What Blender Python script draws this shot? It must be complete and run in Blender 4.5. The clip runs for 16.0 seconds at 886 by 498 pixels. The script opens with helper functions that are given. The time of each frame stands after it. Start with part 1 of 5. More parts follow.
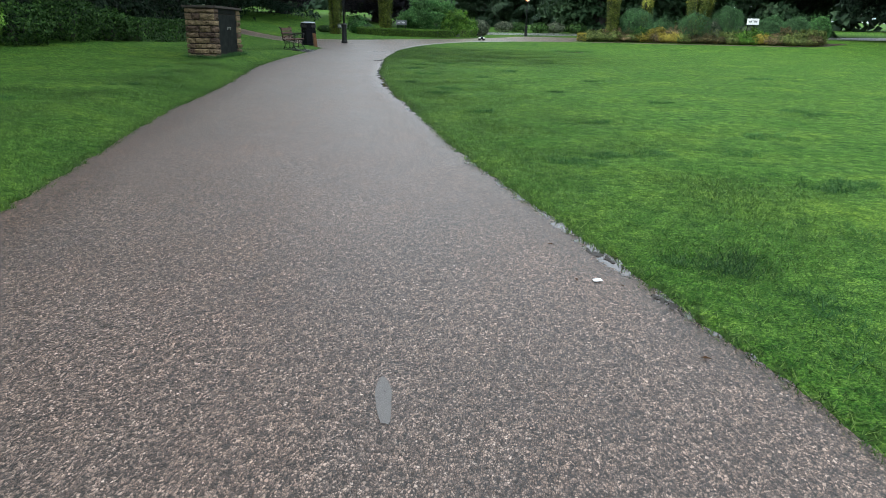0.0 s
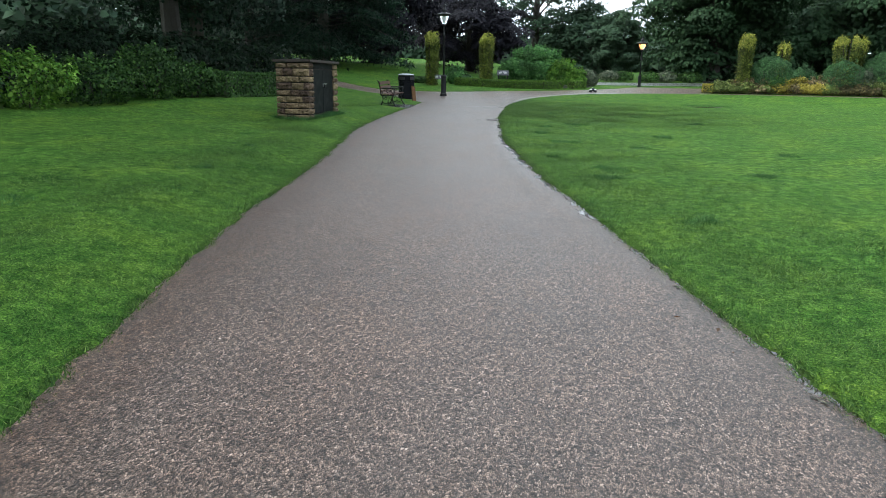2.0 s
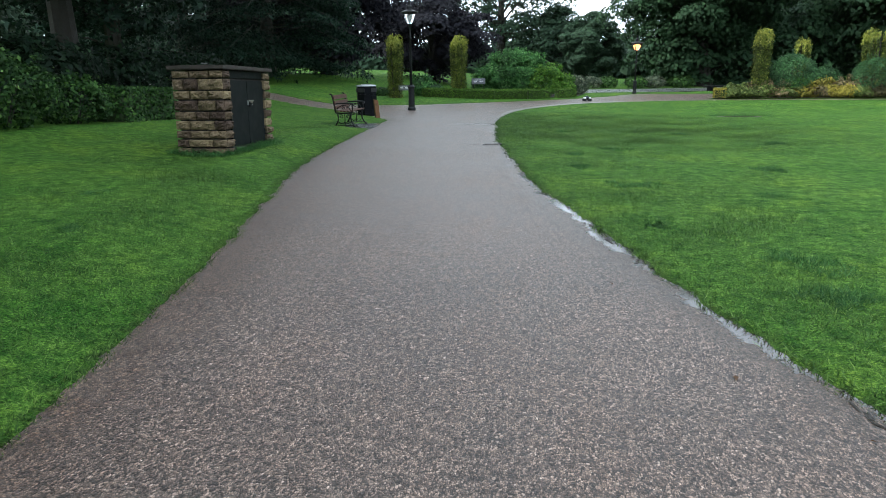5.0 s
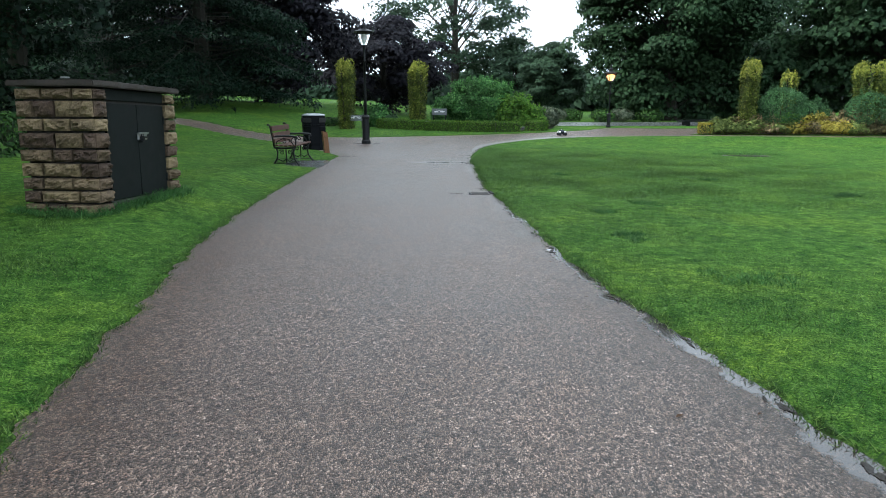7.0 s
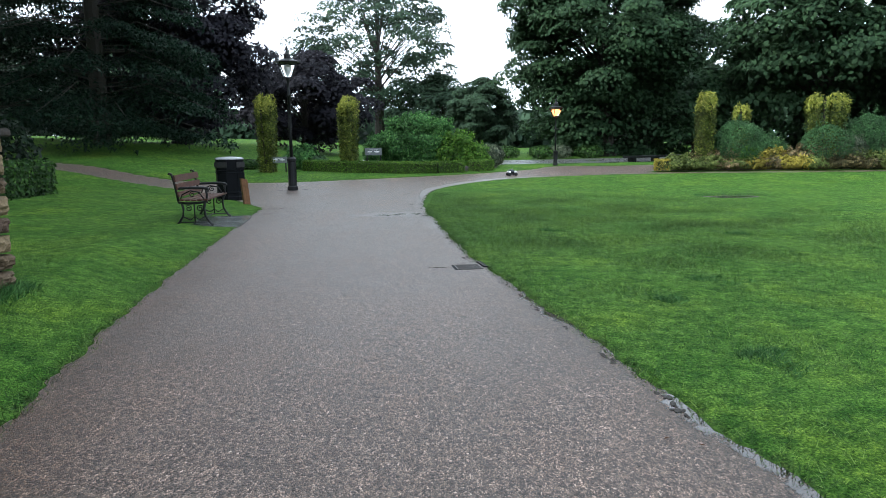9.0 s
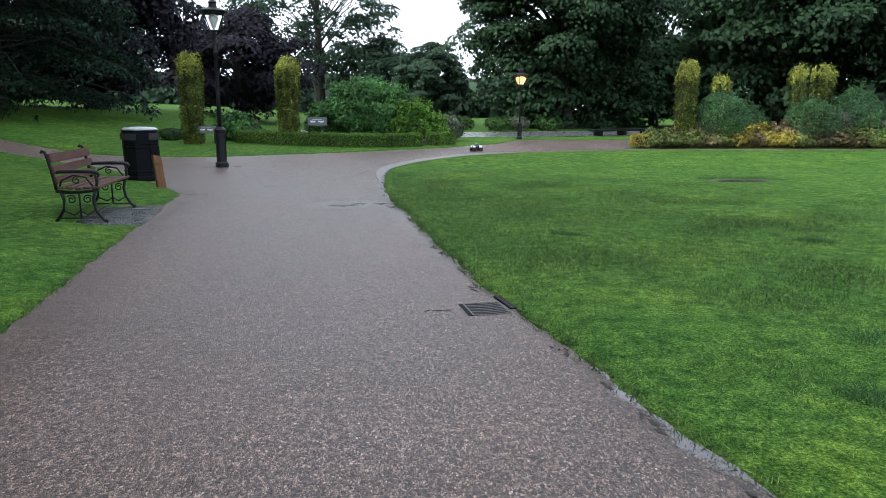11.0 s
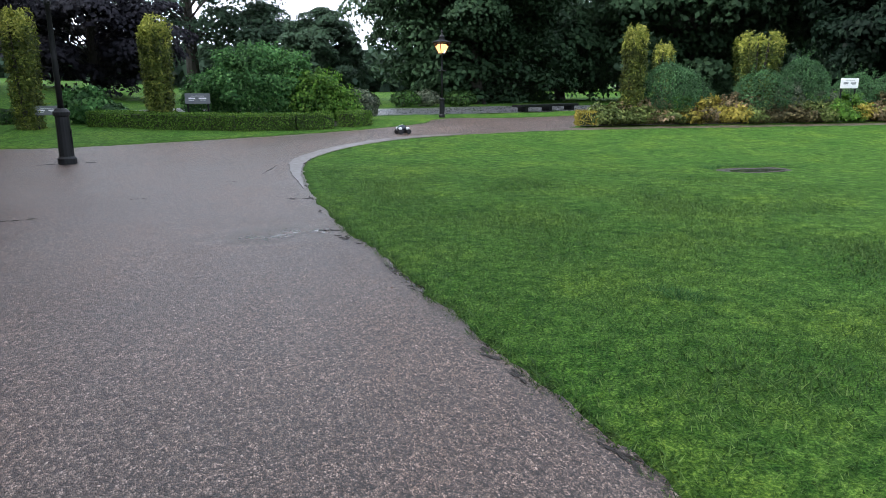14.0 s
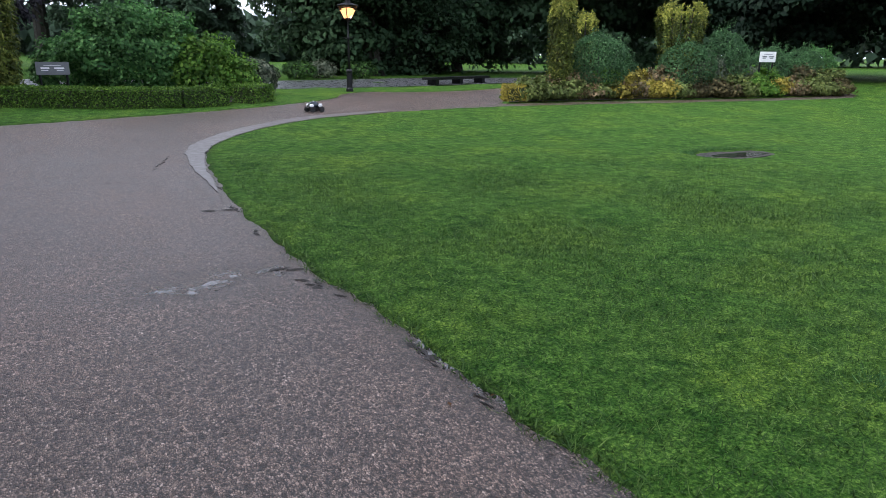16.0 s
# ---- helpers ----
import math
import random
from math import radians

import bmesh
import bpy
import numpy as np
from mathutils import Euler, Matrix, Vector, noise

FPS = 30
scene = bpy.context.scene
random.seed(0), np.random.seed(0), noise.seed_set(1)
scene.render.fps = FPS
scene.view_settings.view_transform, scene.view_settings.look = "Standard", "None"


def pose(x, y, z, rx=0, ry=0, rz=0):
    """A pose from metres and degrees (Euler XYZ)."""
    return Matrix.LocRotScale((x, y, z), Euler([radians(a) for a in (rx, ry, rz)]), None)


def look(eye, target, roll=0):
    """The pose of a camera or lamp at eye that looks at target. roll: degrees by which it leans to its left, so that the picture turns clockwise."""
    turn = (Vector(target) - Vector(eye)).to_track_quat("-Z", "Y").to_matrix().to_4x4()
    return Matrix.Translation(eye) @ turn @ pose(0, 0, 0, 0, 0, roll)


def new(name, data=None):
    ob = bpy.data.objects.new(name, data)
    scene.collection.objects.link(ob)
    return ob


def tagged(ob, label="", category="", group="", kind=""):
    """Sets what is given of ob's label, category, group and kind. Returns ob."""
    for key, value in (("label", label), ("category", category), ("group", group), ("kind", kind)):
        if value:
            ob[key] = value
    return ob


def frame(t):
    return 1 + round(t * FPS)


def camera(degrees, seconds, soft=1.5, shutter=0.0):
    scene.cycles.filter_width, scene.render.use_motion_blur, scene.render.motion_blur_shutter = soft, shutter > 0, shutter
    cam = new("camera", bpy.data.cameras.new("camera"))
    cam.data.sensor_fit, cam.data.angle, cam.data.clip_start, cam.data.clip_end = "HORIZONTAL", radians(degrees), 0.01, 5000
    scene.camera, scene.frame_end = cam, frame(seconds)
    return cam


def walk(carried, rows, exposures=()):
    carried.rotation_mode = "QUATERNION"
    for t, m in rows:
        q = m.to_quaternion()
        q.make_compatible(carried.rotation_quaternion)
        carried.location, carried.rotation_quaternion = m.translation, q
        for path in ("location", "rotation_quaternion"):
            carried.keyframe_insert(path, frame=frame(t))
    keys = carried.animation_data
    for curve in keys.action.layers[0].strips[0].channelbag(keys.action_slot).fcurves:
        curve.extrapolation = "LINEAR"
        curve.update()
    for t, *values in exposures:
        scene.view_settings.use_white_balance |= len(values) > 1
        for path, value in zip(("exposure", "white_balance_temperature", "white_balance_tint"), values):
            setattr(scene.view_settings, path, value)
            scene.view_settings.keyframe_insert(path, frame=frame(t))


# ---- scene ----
cam = camera(66.0, 16.0, soft=0.6)
PATH = [
    (0, (2.209, 0.51, 1.54), (1.913, 2.379, 0.891), 1.0),
    (0.5, (1.738, 1.305, 1.685), (1.408, 3.173, 1.051), 0.6),
    (1, (1.283, 2.05, 1.687), (0.868, 3.917, 1.102), 0.5),
    (1.5, (0.836, 3.004, 1.742), (0.351, 4.864, 1.188), 0.5),
    (2, (0.284, 4.157, 1.698), (-0.241, 6.012, 1.166), 0.6),
    (2.5, (-0.175, 5.158, 1.644), (-0.667, 7.021, 1.11), 0.3),
    (3, (-0.604, 6.267, 1.612), (-1.072, 8.137, 1.079), -0.0),
    (5.3, (-1.961, 10.332, 1.528), (-2.369, 12.228, 1.04), -0.8),
    (5.5, (-2.067, 10.716, 1.541), (-2.461, 12.62, 1.07), -0.7),
    (6, (-2.357, 11.688, 1.534), (-2.704, 13.61, 1.103), -0.6),
    (6.5, (-2.681, 12.558, 1.501), (-2.981, 14.494, 1.097), -0.1),
    (7, (-3.02, 13.431, 1.45), (-3.294, 15.368, 1.031), 0.1),
    (7.5, (-3.363, 14.206, 1.394), (-3.61, 16.146, 0.978), 0.1),
    (8, (-3.608, 15.026, 1.405), (-3.79, 16.983, 1.032), -0.1),
    (8.5, (-3.821, 15.808, 1.453), (-3.936, 17.778, 1.125), -0.3),
    (8.7, (-3.928, 16.106, 1.483), (-4.012, 18.08, 1.173), -0.5),
    (10.8, (-4.58, 19.126, 1.502), (-4.497, 21.083, 1.096), 0.3),
    (11, (-4.634, 19.448, 1.514), (-4.509, 21.403, 1.111), 0.2),
    (11.5, (-4.778, 20.115, 1.472), (-4.595, 22.057, 1.03), 0.4),
    (12, (-4.94, 20.796, 1.448), (-4.714, 22.72, 0.95), 0.5),
    (12.5, (-5.057, 21.424, 1.408), (-4.793, 23.341, 0.904), 0.4),
    (13, (-5.203, 22.081, 1.418), (-4.88, 23.997, 0.944), 0.3),
    (13.5, (-5.268, 22.747, 1.496), (-4.871, 24.655, 1.048), 0.2),
    (14, (-5.348, 23.421, 1.494), (-4.897, 25.311, 1.02), -0.0),
    (14.5, (-5.465, 23.99, 1.454), (-4.972, 25.871, 0.987), -0.0),
    (15, (-5.549, 24.634, 1.48), (-4.977, 26.491, 1.007), -0.2),
    (15.5, (-5.638, 25.206, 1.506), (-4.979, 27.03, 1.017), -0.1),
    (16, (-5.68, 25.82, 1.469), (-4.916, 27.583, 0.919), 0.6),
]
walk(cam, [(t, look(eye, target, roll)) for t, eye, target, roll in PATH],
     exposures=[(0, 1.24, 6500, 5), (2.5, 1.34, 6450, 5), (5.5, 1.29, 6280, 4), (8.5, 1.33, 6280, 5), (11, 1.27, 6320, 12), (13.5, 1.28, 6300, 14), (14.5, 1.13, 6280, 15), (16, 0.98, 6220, 18)])
def smooth(a, b, v):
    u = np.clip((v - a) / (b - a), 0.0, 1.0)
    return u * u * (3 - 2 * u)


# ---- light ----
world = bpy.data.worlds.new("overcast_sky")
scene.world = world
world.use_nodes = True
wn, wl = world.node_tree.nodes, world.node_tree.links
sky = wn.new("ShaderNodeTexSky")
sky.sky_type, sky.sun_disc = "NISHITA", False
sky.sun_elevation, sky.sun_rotation = radians(46), radians(257)
sky.air_density, sky.dust_density, sky.ozone_density = 1.0, 3.0, 1.0
grey = wn.new("ShaderNodeHueSaturation")
grey.inputs["Saturation"].default_value = 0.22
wl.new(sky.outputs[0], grey.inputs["Color"])
cloud = wn.new("ShaderNodeMixRGB")
cloud.inputs[0].default_value = 0.72
cloud.inputs[2].default_value = (6.3, 7.1, 8.2, 1)
wl.new(grey.outputs[0], cloud.inputs[1])
wl.new(cloud.outputs[0], wn["Background"].inputs[0])
wn["Background"].inputs[1].default_value = 0.15
sun = new("sun", bpy.data.lights.new("sun", "SUN"))
sun.data.energy, sun.data.angle, sun.data.color = 1.3, radians(35), (1.0, 0.98, 0.95)
sun.matrix_world = look((-26, -6, 28), (0, 0, 0))


# ---- materials ----
def material(name, rough=0.8, metal=0.0, spec=0.5):
    m = bpy.data.materials.new(name)
    m.use_nodes = True
    p = m.node_tree.nodes["Principled BSDF"]
    p.inputs["Roughness"].default_value, p.inputs["Metallic"].default_value = rough, metal
    p.inputs["Specular IOR Level"].default_value = spec
    return m, m.node_tree.nodes, m.node_tree.links, p


def coords(n, l, scale=(1, 1, 1)):
    c = n.new("ShaderNodeNewGeometry")
    v = n.new("ShaderNodeMapping")
    v.inputs["Scale"].default_value = scale
    l.new(c.outputs["Position"], v.inputs["Vector"])
    return v.outputs[0]


def noise_tex(n, l, vec, scale, detail=3.0, rough=0.55):
    t = n.new("ShaderNodeTexNoise")
    t.inputs["Scale"].default_value, t.inputs["Detail"].default_value, t.inputs["Roughness"].default_value = scale, detail, rough
    l.new(vec, t.inputs["Vector"])
    return t.outputs["Fac"]


def ramp(n, l, fac, stops):
    r = n.new("ShaderNodeValToRGB")
    while len(r.color_ramp.elements) < len(stops):
        r.color_ramp.elements.new(0.5)
    for e, (pos, col) in zip(r.color_ramp.elements, stops):
        e.position, e.color = pos, (*col, 1) if len(col) == 3 else col
    l.new(fac, r.inputs[0])
    return r.outputs[0]


def mix(n, l, a, b, fac, kind="MIX"):
    m = n.new("ShaderNodeMixRGB")
    m.blend_type = kind
    for i, v in ((0, fac), (1, a), (2, b)):
        if isinstance(v, (int, float)):
            m.inputs[i].default_value = v
        elif isinstance(v, tuple):
            m.inputs[i].default_value = (*v, 1)
        else:
            l.new(v, m.inputs[i])
    return m.outputs[0]


def bump(n, l, p, height, strength, dist):
    b = n.new("ShaderNodeBump")
    b.inputs["Strength"].default_value, b.inputs["Distance"].default_value = strength, dist
    l.new(height, b.inputs["Height"])
    l.new(b.outputs[0], p.inputs["Normal"])


def leaf_material(name, dark, light, tip=None, rough=0.55, trans=0.25, patch=0.35, upright=0.0, deep=0.55):
    """Leaves: colour varies leaf by leaf and, more slowly, over the plant."""
    m, n, l, p = material(name, rough, 0, 0.12)
    g = n.new("ShaderNodeNewGeometry")
    stops = [(0.0, dark), (0.75, light)] + ([(1.0, tip)] if tip else [])
    c = ramp(n, l, g.outputs["Random Per Island"], stops)
    big = noise_tex(n, l, coords(n, l), patch, 2)
    c = mix(n, l, c, ramp(n, l, big, [(0.3, (deep, deep, deep)), (0.7, (1.35, 1.3, 1.25))]), 1.0, "MULTIPLY")
    l.new(c, p.inputs["Base Color"])
    t = n.new("ShaderNodeBsdfTranslucent")
    l.new(c, t.inputs["Color"])
    if upright:
        up = n.new("ShaderNodeMix")
        up.data_type = "VECTOR"
        up.inputs[0].default_value = upright
        up.inputs[5].default_value = (0, 0, 1)
        l.new(g.outputs["Normal"], up.inputs[4])
        l.new(up.outputs[1], p.inputs["Normal"])
    s = n.new("ShaderNodeMixShader")
    s.inputs[0].default_value = trans
    l.new(p.outputs[0], s.inputs[1])
    l.new(t.outputs[0], s.inputs[2])
    l.new(s.outputs[0], n["Material Output"].inputs[0])
    return m


def plain(name, a, b, scale=8.0, rough=0.6, metal=0.0, bumps=0.2, dist=0.004, spec=0.5):
    """A surface of two tones in a fine and a coarse pattern, with a fine relief."""
    m, n, l, p = material(name, rough, metal, spec)
    v = coords(n, l)
    fine, coarse = noise_tex(n, l, v, scale * 8, 4), noise_tex(n, l, v, scale, 3)
    c = ramp(n, l, mix(n, l, fine, coarse, 0.5), [(0.3, a), (0.7, b)])
    l.new(c, p.inputs["Base Color"])
    l.new(ramp(n, l, coarse, [(0.3, (rough * 0.75,) * 3), (0.7, (min(1, rough * 1.2),) * 3)]), p.inputs["Roughness"])
    bump(n, l, p, fine, bumps, dist)
    return m


def lawn_material():
    m, n, l, p = material("lawn_turf", 0.85, 0, 0.06)
    v = coords(n, l)
    blades = noise_tex(n, l, v, 60, 4, 0.7)
    tufts = noise_tex(n, l, v, 7, 4, 0.6)
    patch = noise_tex(n, l, v, 0.7, 5, 0.65)
    streak = noise_tex(n, l, coords(n, l, (0.8, 1.0, 1.0)), 19, 5, 0.75)
    c = ramp(n, l, blades, [(0.32, (0.010, 0.031, 0.006)), (0.5, (0.042, 0.108, 0.017)), (0.7, (0.136, 0.24, 0.045))])
    c = mix(n, l, c, ramp(n, l, streak, [(0.34, (0.52, 0.6, 0.52)), (0.5, (1.0, 1.0, 1.0)), (0.66, (1.5, 1.4, 1.3))]), 0.8, "MULTIPLY")
    c = mix(n, l, c, ramp(n, l, tufts, [(0.36, (0.42, 0.55, 0.46)), (0.62, (1.28, 1.17, 1.1))]), 0.9, "MULTIPLY")
    c = mix(n, l, c, ramp(n, l, patch, [(0.3, (0.72, 0.88, 0.75)), (0.5, (1.0, 1.0, 1.0)), (0.7, (1.6, 1.28, 1.0))]), 0.9, "MULTIPLY")
    clump = noise_tex(n, l, v, 2.4, 5, 0.65)
    c = mix(n, l, c, ramp(n, l, clump, [(0.33, (0.5, 0.62, 0.6)), (0.43, (1.0, 1.0, 1.0)), (0.6, (1.05, 1.03, 1.0)), (0.7, (1.3, 1.2, 1.05))]), 0.9, "MULTIPLY")
    # bare wet soil where the turf breaks off at the path
    bare = n.new("ShaderNodeAttribute")
    bare.attribute_name = "bare"
    soil = ramp(n, l, noise_tex(n, l, v, 30, 4, 0.7), [(0.3, (0.008, 0.007, 0.005)), (0.7, (0.038, 0.030, 0.020))])
    torn = mix(n, l, bare.outputs["Fac"], ramp(n, l, noise_tex(n, l, v, 11, 4, 0.7), [(0.38, (0, 0, 0)), (0.58, (1, 1, 1))]), 1.0, "MULTIPLY")
    c = mix(n, l, c, soil, torn)
    l.new(c, p.inputs["Base Color"])
    bump(n, l, p, mix(n, l, blades, tufts, 0.5), 0.9, 0.03)
    return m


def gravel_material():
    """Wet bound gravel: small tan, brown and grey stones, darker and shinier where water lies."""
    m, n, l, p = material("wet_bound_gravel", 0.4, 0, 0.44)
    v = coords(n, l)
    flat = coords(n, l, (1.0, 0.66, 1.0))

    def cells(scale, feature="F1"):
        t = n.new("ShaderNodeTexVoronoi")
        t.feature = feature
        t.inputs["Scale"].default_value = scale
        l.new(flat, t.inputs["Vector"])
        return t

    def maths(op, a, b):
        q = n.new("ShaderNodeMath")
        q.operation = op
        for i, x in enumerate((a, b)):
            if isinstance(x, (int, float)):
                q.inputs[i].default_value = x
            else:
                l.new(x, q.inputs[i])
        return q.outputs[0]

    # two sizes of stone, the larger ones scattered among the small
    tone = n.new("ShaderNodeSeparateColor")
    l.new(cells(124).outputs["Color"], tone.inputs[0])
    edge = cells(124, "DISTANCE_TO_EDGE").outputs["Distance"]
    pick = n.new("ShaderNodeSeparateColor")
    l.new(cells(90).outputs["Color"], pick.inputs[0])
    wide = cells(90, "DISTANCE_TO_EDGE").outputs["Distance"]
    stops = [(0.0, (0.022, 0.017, 0.014)), (0.22, (0.066, 0.048, 0.040)), (0.5, (0.142, 0.105, 0.086)), (0.76, (0.215, 0.163, 0.134)), (0.95, (0.265, 0.208, 0.174)), (1.0, (0.31, 0.26, 0.225))]
    small = mix(n, l, ramp(n, l, tone.outputs[0], stops), ramp(n, l, edge, [(0.02, (0.10, 0.095, 0.095)), (0.2, (1, 1, 1))]), 1.0, "MULTIPLY")
    large = mix(n, l, ramp(n, l, pick.outputs[0], stops), ramp(n, l, wide, [(0.02, (0.10, 0.095, 0.095)), (0.17, (1, 1, 1))]), 1.0, "MULTIPLY")
    chosen = ramp(n, l, pick.outputs[1], [(0.72, (0, 0, 0)), (0.73, (1, 1, 1))])
    c = mix(n, l, small, large, chosen)
    big = noise_tex(n, l, v, 0.5, 5, 0.6)
    mid = noise_tex(n, l, v, 3.5, 4, 0.6)
    clot = noise_tex(n, l, coords(n, l, (1.0, 0.5, 1.0)), 34, 3, 0.7)
    c = mix(n, l, c, ramp(n, l, big, [(0.3, (0.84, 0.81, 0.79)), (0.7, (1.16, 1.13, 1.11))]), 1.0, "MULTIPLY")
    c = mix(n, l, c, ramp(n, l, mid, [(0.3, (0.97, 0.96, 0.96)), (0.7, (1.24, 1.23, 1.22))]), 1.0, "MULTIPLY")
    c = mix(n, l, c, ramp(n, l, clot, [(0.36, (0.50, 0.49, 0.48)), (0.64, (1.5, 1.49, 1.48))]), 1.0, "MULTIPLY")
    # rusty tinge in broad worn stretches
    rust = noise_tex(n, l, coords(n, l, (1.0, 0.35, 1.0)), 0.9, 4, 0.6)
    c = mix(n, l, c, ramp(n, l, rust, [(0.3, (0.98, 1.0, 1.02)), (0.75, (1.08, 0.99, 0.92))]), 1.0, "MULTIPLY")
    # standing water: pool holds its breadth, rim the distance from the grass; margin the brown mould along the bank,
    # its darkening also standing for tree shade
    pool, rimd, marg = (n.new("ShaderNodeAttribute") for k in range(3))
    pool.attribute_name, rimd.attribute_name, marg.attribute_name = "pool", "rim", "margin"
    mould = maths("MULTIPLY", marg.outputs["Fac"], ramp(n, l, noise_tex(n, l, v, 5, 5, 0.7), [(0.32, (0.3,) * 3), (0.6, (1.0,) * 3)]))
    c = mix(n, l, c, mix(n, l, c, (0.60, 0.50, 0.42), 1.0, "MULTIPLY"), mould)
    ragged = maths("ADD", maths("MULTIPLY", maths("SUBTRACT", noise_tex(n, l, v, 2.6, 2, 0.5), 0.5), 0.34), maths("MULTIPLY", maths("SUBTRACT", noise_tex(n, l, v, 13, 4, 0.7), 0.5), 0.20))
    level = maths("ADD", maths("SUBTRACT", pool.outputs["Fac"], rimd.outputs["Fac"]), ragged)
    wet = n.new("ShaderNodeMapRange")
    wet.inputs["From Min"].default_value, wet.inputs["From Max"].default_value = 0.0, 0.04
    l.new(level, wet.inputs["Value"])
    damp = n.new("ShaderNodeMapRange")
    damp.inputs["From Min"].default_value, damp.inputs["From Max"].default_value = -0.28, 0.05
    l.new(level, damp.inputs["Value"])
    w, d = wet.outputs[0], damp.outputs[0]
    c = mix(n, l, c, mix(n, l, c, (0.66, 0.64, 0.63), 1.0, "MULTIPLY"), d)
    c = mix(n, l, c, (0.04, 0.036, 0.034), maths("MULTIPLY", w, 0.75))
    l.new(c, p.inputs["Base Color"])
    r0 = ramp(n, l, mix(n, l, big, mid, 0.45), [(0.3, (0.36,) * 3), (0.7, (0.48,) * 3)])
    r1 = mix(n, l, r0, (0.27, 0.27, 0.27), d)
    l.new(mix(n, l, r1, (0.06, 0.06, 0.06), w), p.inputs["Roughness"])
    height = mix(n, l, mix(n, l, edge, wide, chosen), clot, 0.35)
    bump(n, l, p, mix(n, l, height, (0.3, 0.3, 0.3), w), 0.62, 0.014)
    return m


def stone_material():
    """Rough-faced sandstone, each block with its own tone, blackened by weather."""
    m, n, l, p = material("weathered_sandstone", 0.85, 0, 0.3)
    o = n.new("ShaderNodeObjectInfo")
    v = coords(n, l)
    grain, stain = noise_tex(n, l, v, 55, 5, 0.65), noise_tex(n, l, v, 4.5, 4, 0.6)
    base = ramp(n, l, o.outputs["Random"], [(0.0, (0.075, 0.050, 0.040)), (0.3, (0.135, 0.098, 0.066)), (0.55, (0.19, 0.145, 0.092)), (0.8, (0.27, 0.212, 0.128)), (1.0, (0.115, 0.080, 0.062))])
    c = mix(n, l, base, ramp(n, l, grain, [(0.3, (0.62, 0.6, 0.58)), (0.7, (1.25, 1.22, 1.15))]), 1.0, "MULTIPLY")
    c = mix(n, l, c, ramp(n, l, stain, [(0.35, (0.42, 0.40, 0.40)), (0.62, (1.1, 1.08, 1.05))]), 0.85, "MULTIPLY")
    l.new(c, p.inputs["Base Color"])
    bump(n, l, p, grain, 0.9, 0.02)
    return m


def wood_material(name, a, b, axis=(1, 12, 12), rough=0.55):
    m, n, l, p = material(name, rough, 0, 0.2)
    v = coords(n, l, axis)
    grain = noise_tex(n, l, v, 9, 5, 0.65)
    blot = noise_tex(n, l, coords(n, l), 6, 3)
    c = mix(n, l, ramp(n, l, grain, [(0.3, a), (0.7, b)]), ramp(n, l, blot, [(0.3, (0.7, 0.7, 0.7)), (0.7, (1.2, 1.2, 1.2))]), 1.0, "MULTIPLY")
    l.new(c, p.inputs["Base Color"])
    bump(n, l, p, grain, 0.35, 0.003)
    return m


def glow(name, colour, strength):
    m, n, l, p = material(name)
    p.inputs["Base Color"].default_value = (*colour, 1)
    p.inputs["Emission Color"].default_value = (*colour, 1)
    p.inputs["Emission Strength"].default_value = strength
    return m


def glass_material():
    m, n, l, p = material("lantern_glass", 0.12)
    p.inputs["Transmission Weight"].default_value = 1.0
    p.inputs["Base Color"].default_value = (0.9, 0.93, 0.93, 1)
    p.inputs["IOR"].default_value = 1.25
    return m


def water_material():
    m, n, l, p = material("standing_water", 0.10, 0, 0.5)
    v = coords(n, l)
    l.new(ramp(n, l, noise_tex(n, l, v, 5, 3), [(0.3, (0.022, 0.019, 0.016)), (0.7, (0.05, 0.044, 0.038))]), p.inputs["Base Color"])
    bump(n, l, p, noise_tex(n, l, v, 18, 2), 0.08, 0.004)
    return m


TURF, GRAVEL, STONE, WATER = lawn_material(), gravel_material(), stone_material(), water_material()
TARMAC = plain("wet_grey_tarmac", (0.055, 0.057, 0.06), (0.11, 0.112, 0.118), 5, 0.3, 0, 0.3, 0.006)
PALEBAND = plain("pale_worn_gravel", (0.12, 0.105, 0.098), (0.18, 0.16, 0.15), 9, 0.4, 0, 0.3, 0.004, 0.4)
SMOOTHPATCH = plain("smooth_worn_gravel", (0.07, 0.062, 0.058), (0.125, 0.112, 0.104), 30, 0.36, 0, 0.4, 0.006, 0.45)
MORTAR = plain("dark_mortar", (0.012, 0.010, 0.009), (0.035, 0.03, 0.026), 12, 0.9)
COPING = plain("mossy_stone_coping", (0.012, 0.009, 0.007), (0.046, 0.034, 0.026), 6, 0.85, 0, 0.5, 0.01)
GREENSTEEL = plain("dark_green_painted_steel", (0.004, 0.006, 0.006), (0.011, 0.014, 0.013), 5, 0.6, 0, 0.12, 0.004, 0.12)
BLACKIRON = plain("black_painted_iron", (0.004, 0.005, 0.006), (0.010, 0.011, 0.012), 10, 0.5, 0, 0.15, 0.004, 0.25)
BINGREY = plain("charcoal_plastic", (0.003, 0.0035, 0.0045), (0.008, 0.009, 0.011), 6, 0.6, 0, 0.1, 0.004, 0.06)
LIDGREY = plain("wet_grey_lid", (0.22, 0.24, 0.25), (0.36, 0.38, 0.39), 6, 0.25, 0, 0.1)
CHROME = plain("worn_steel", (0.35, 0.36, 0.37), (0.6, 0.6, 0.6), 20, 0.35, 0.9, 0.1)
SLATWOOD = wood_material("red_brown_slats", (0.045, 0.021, 0.016), (0.11, 0.052, 0.04), (12, 1, 12), 0.55)
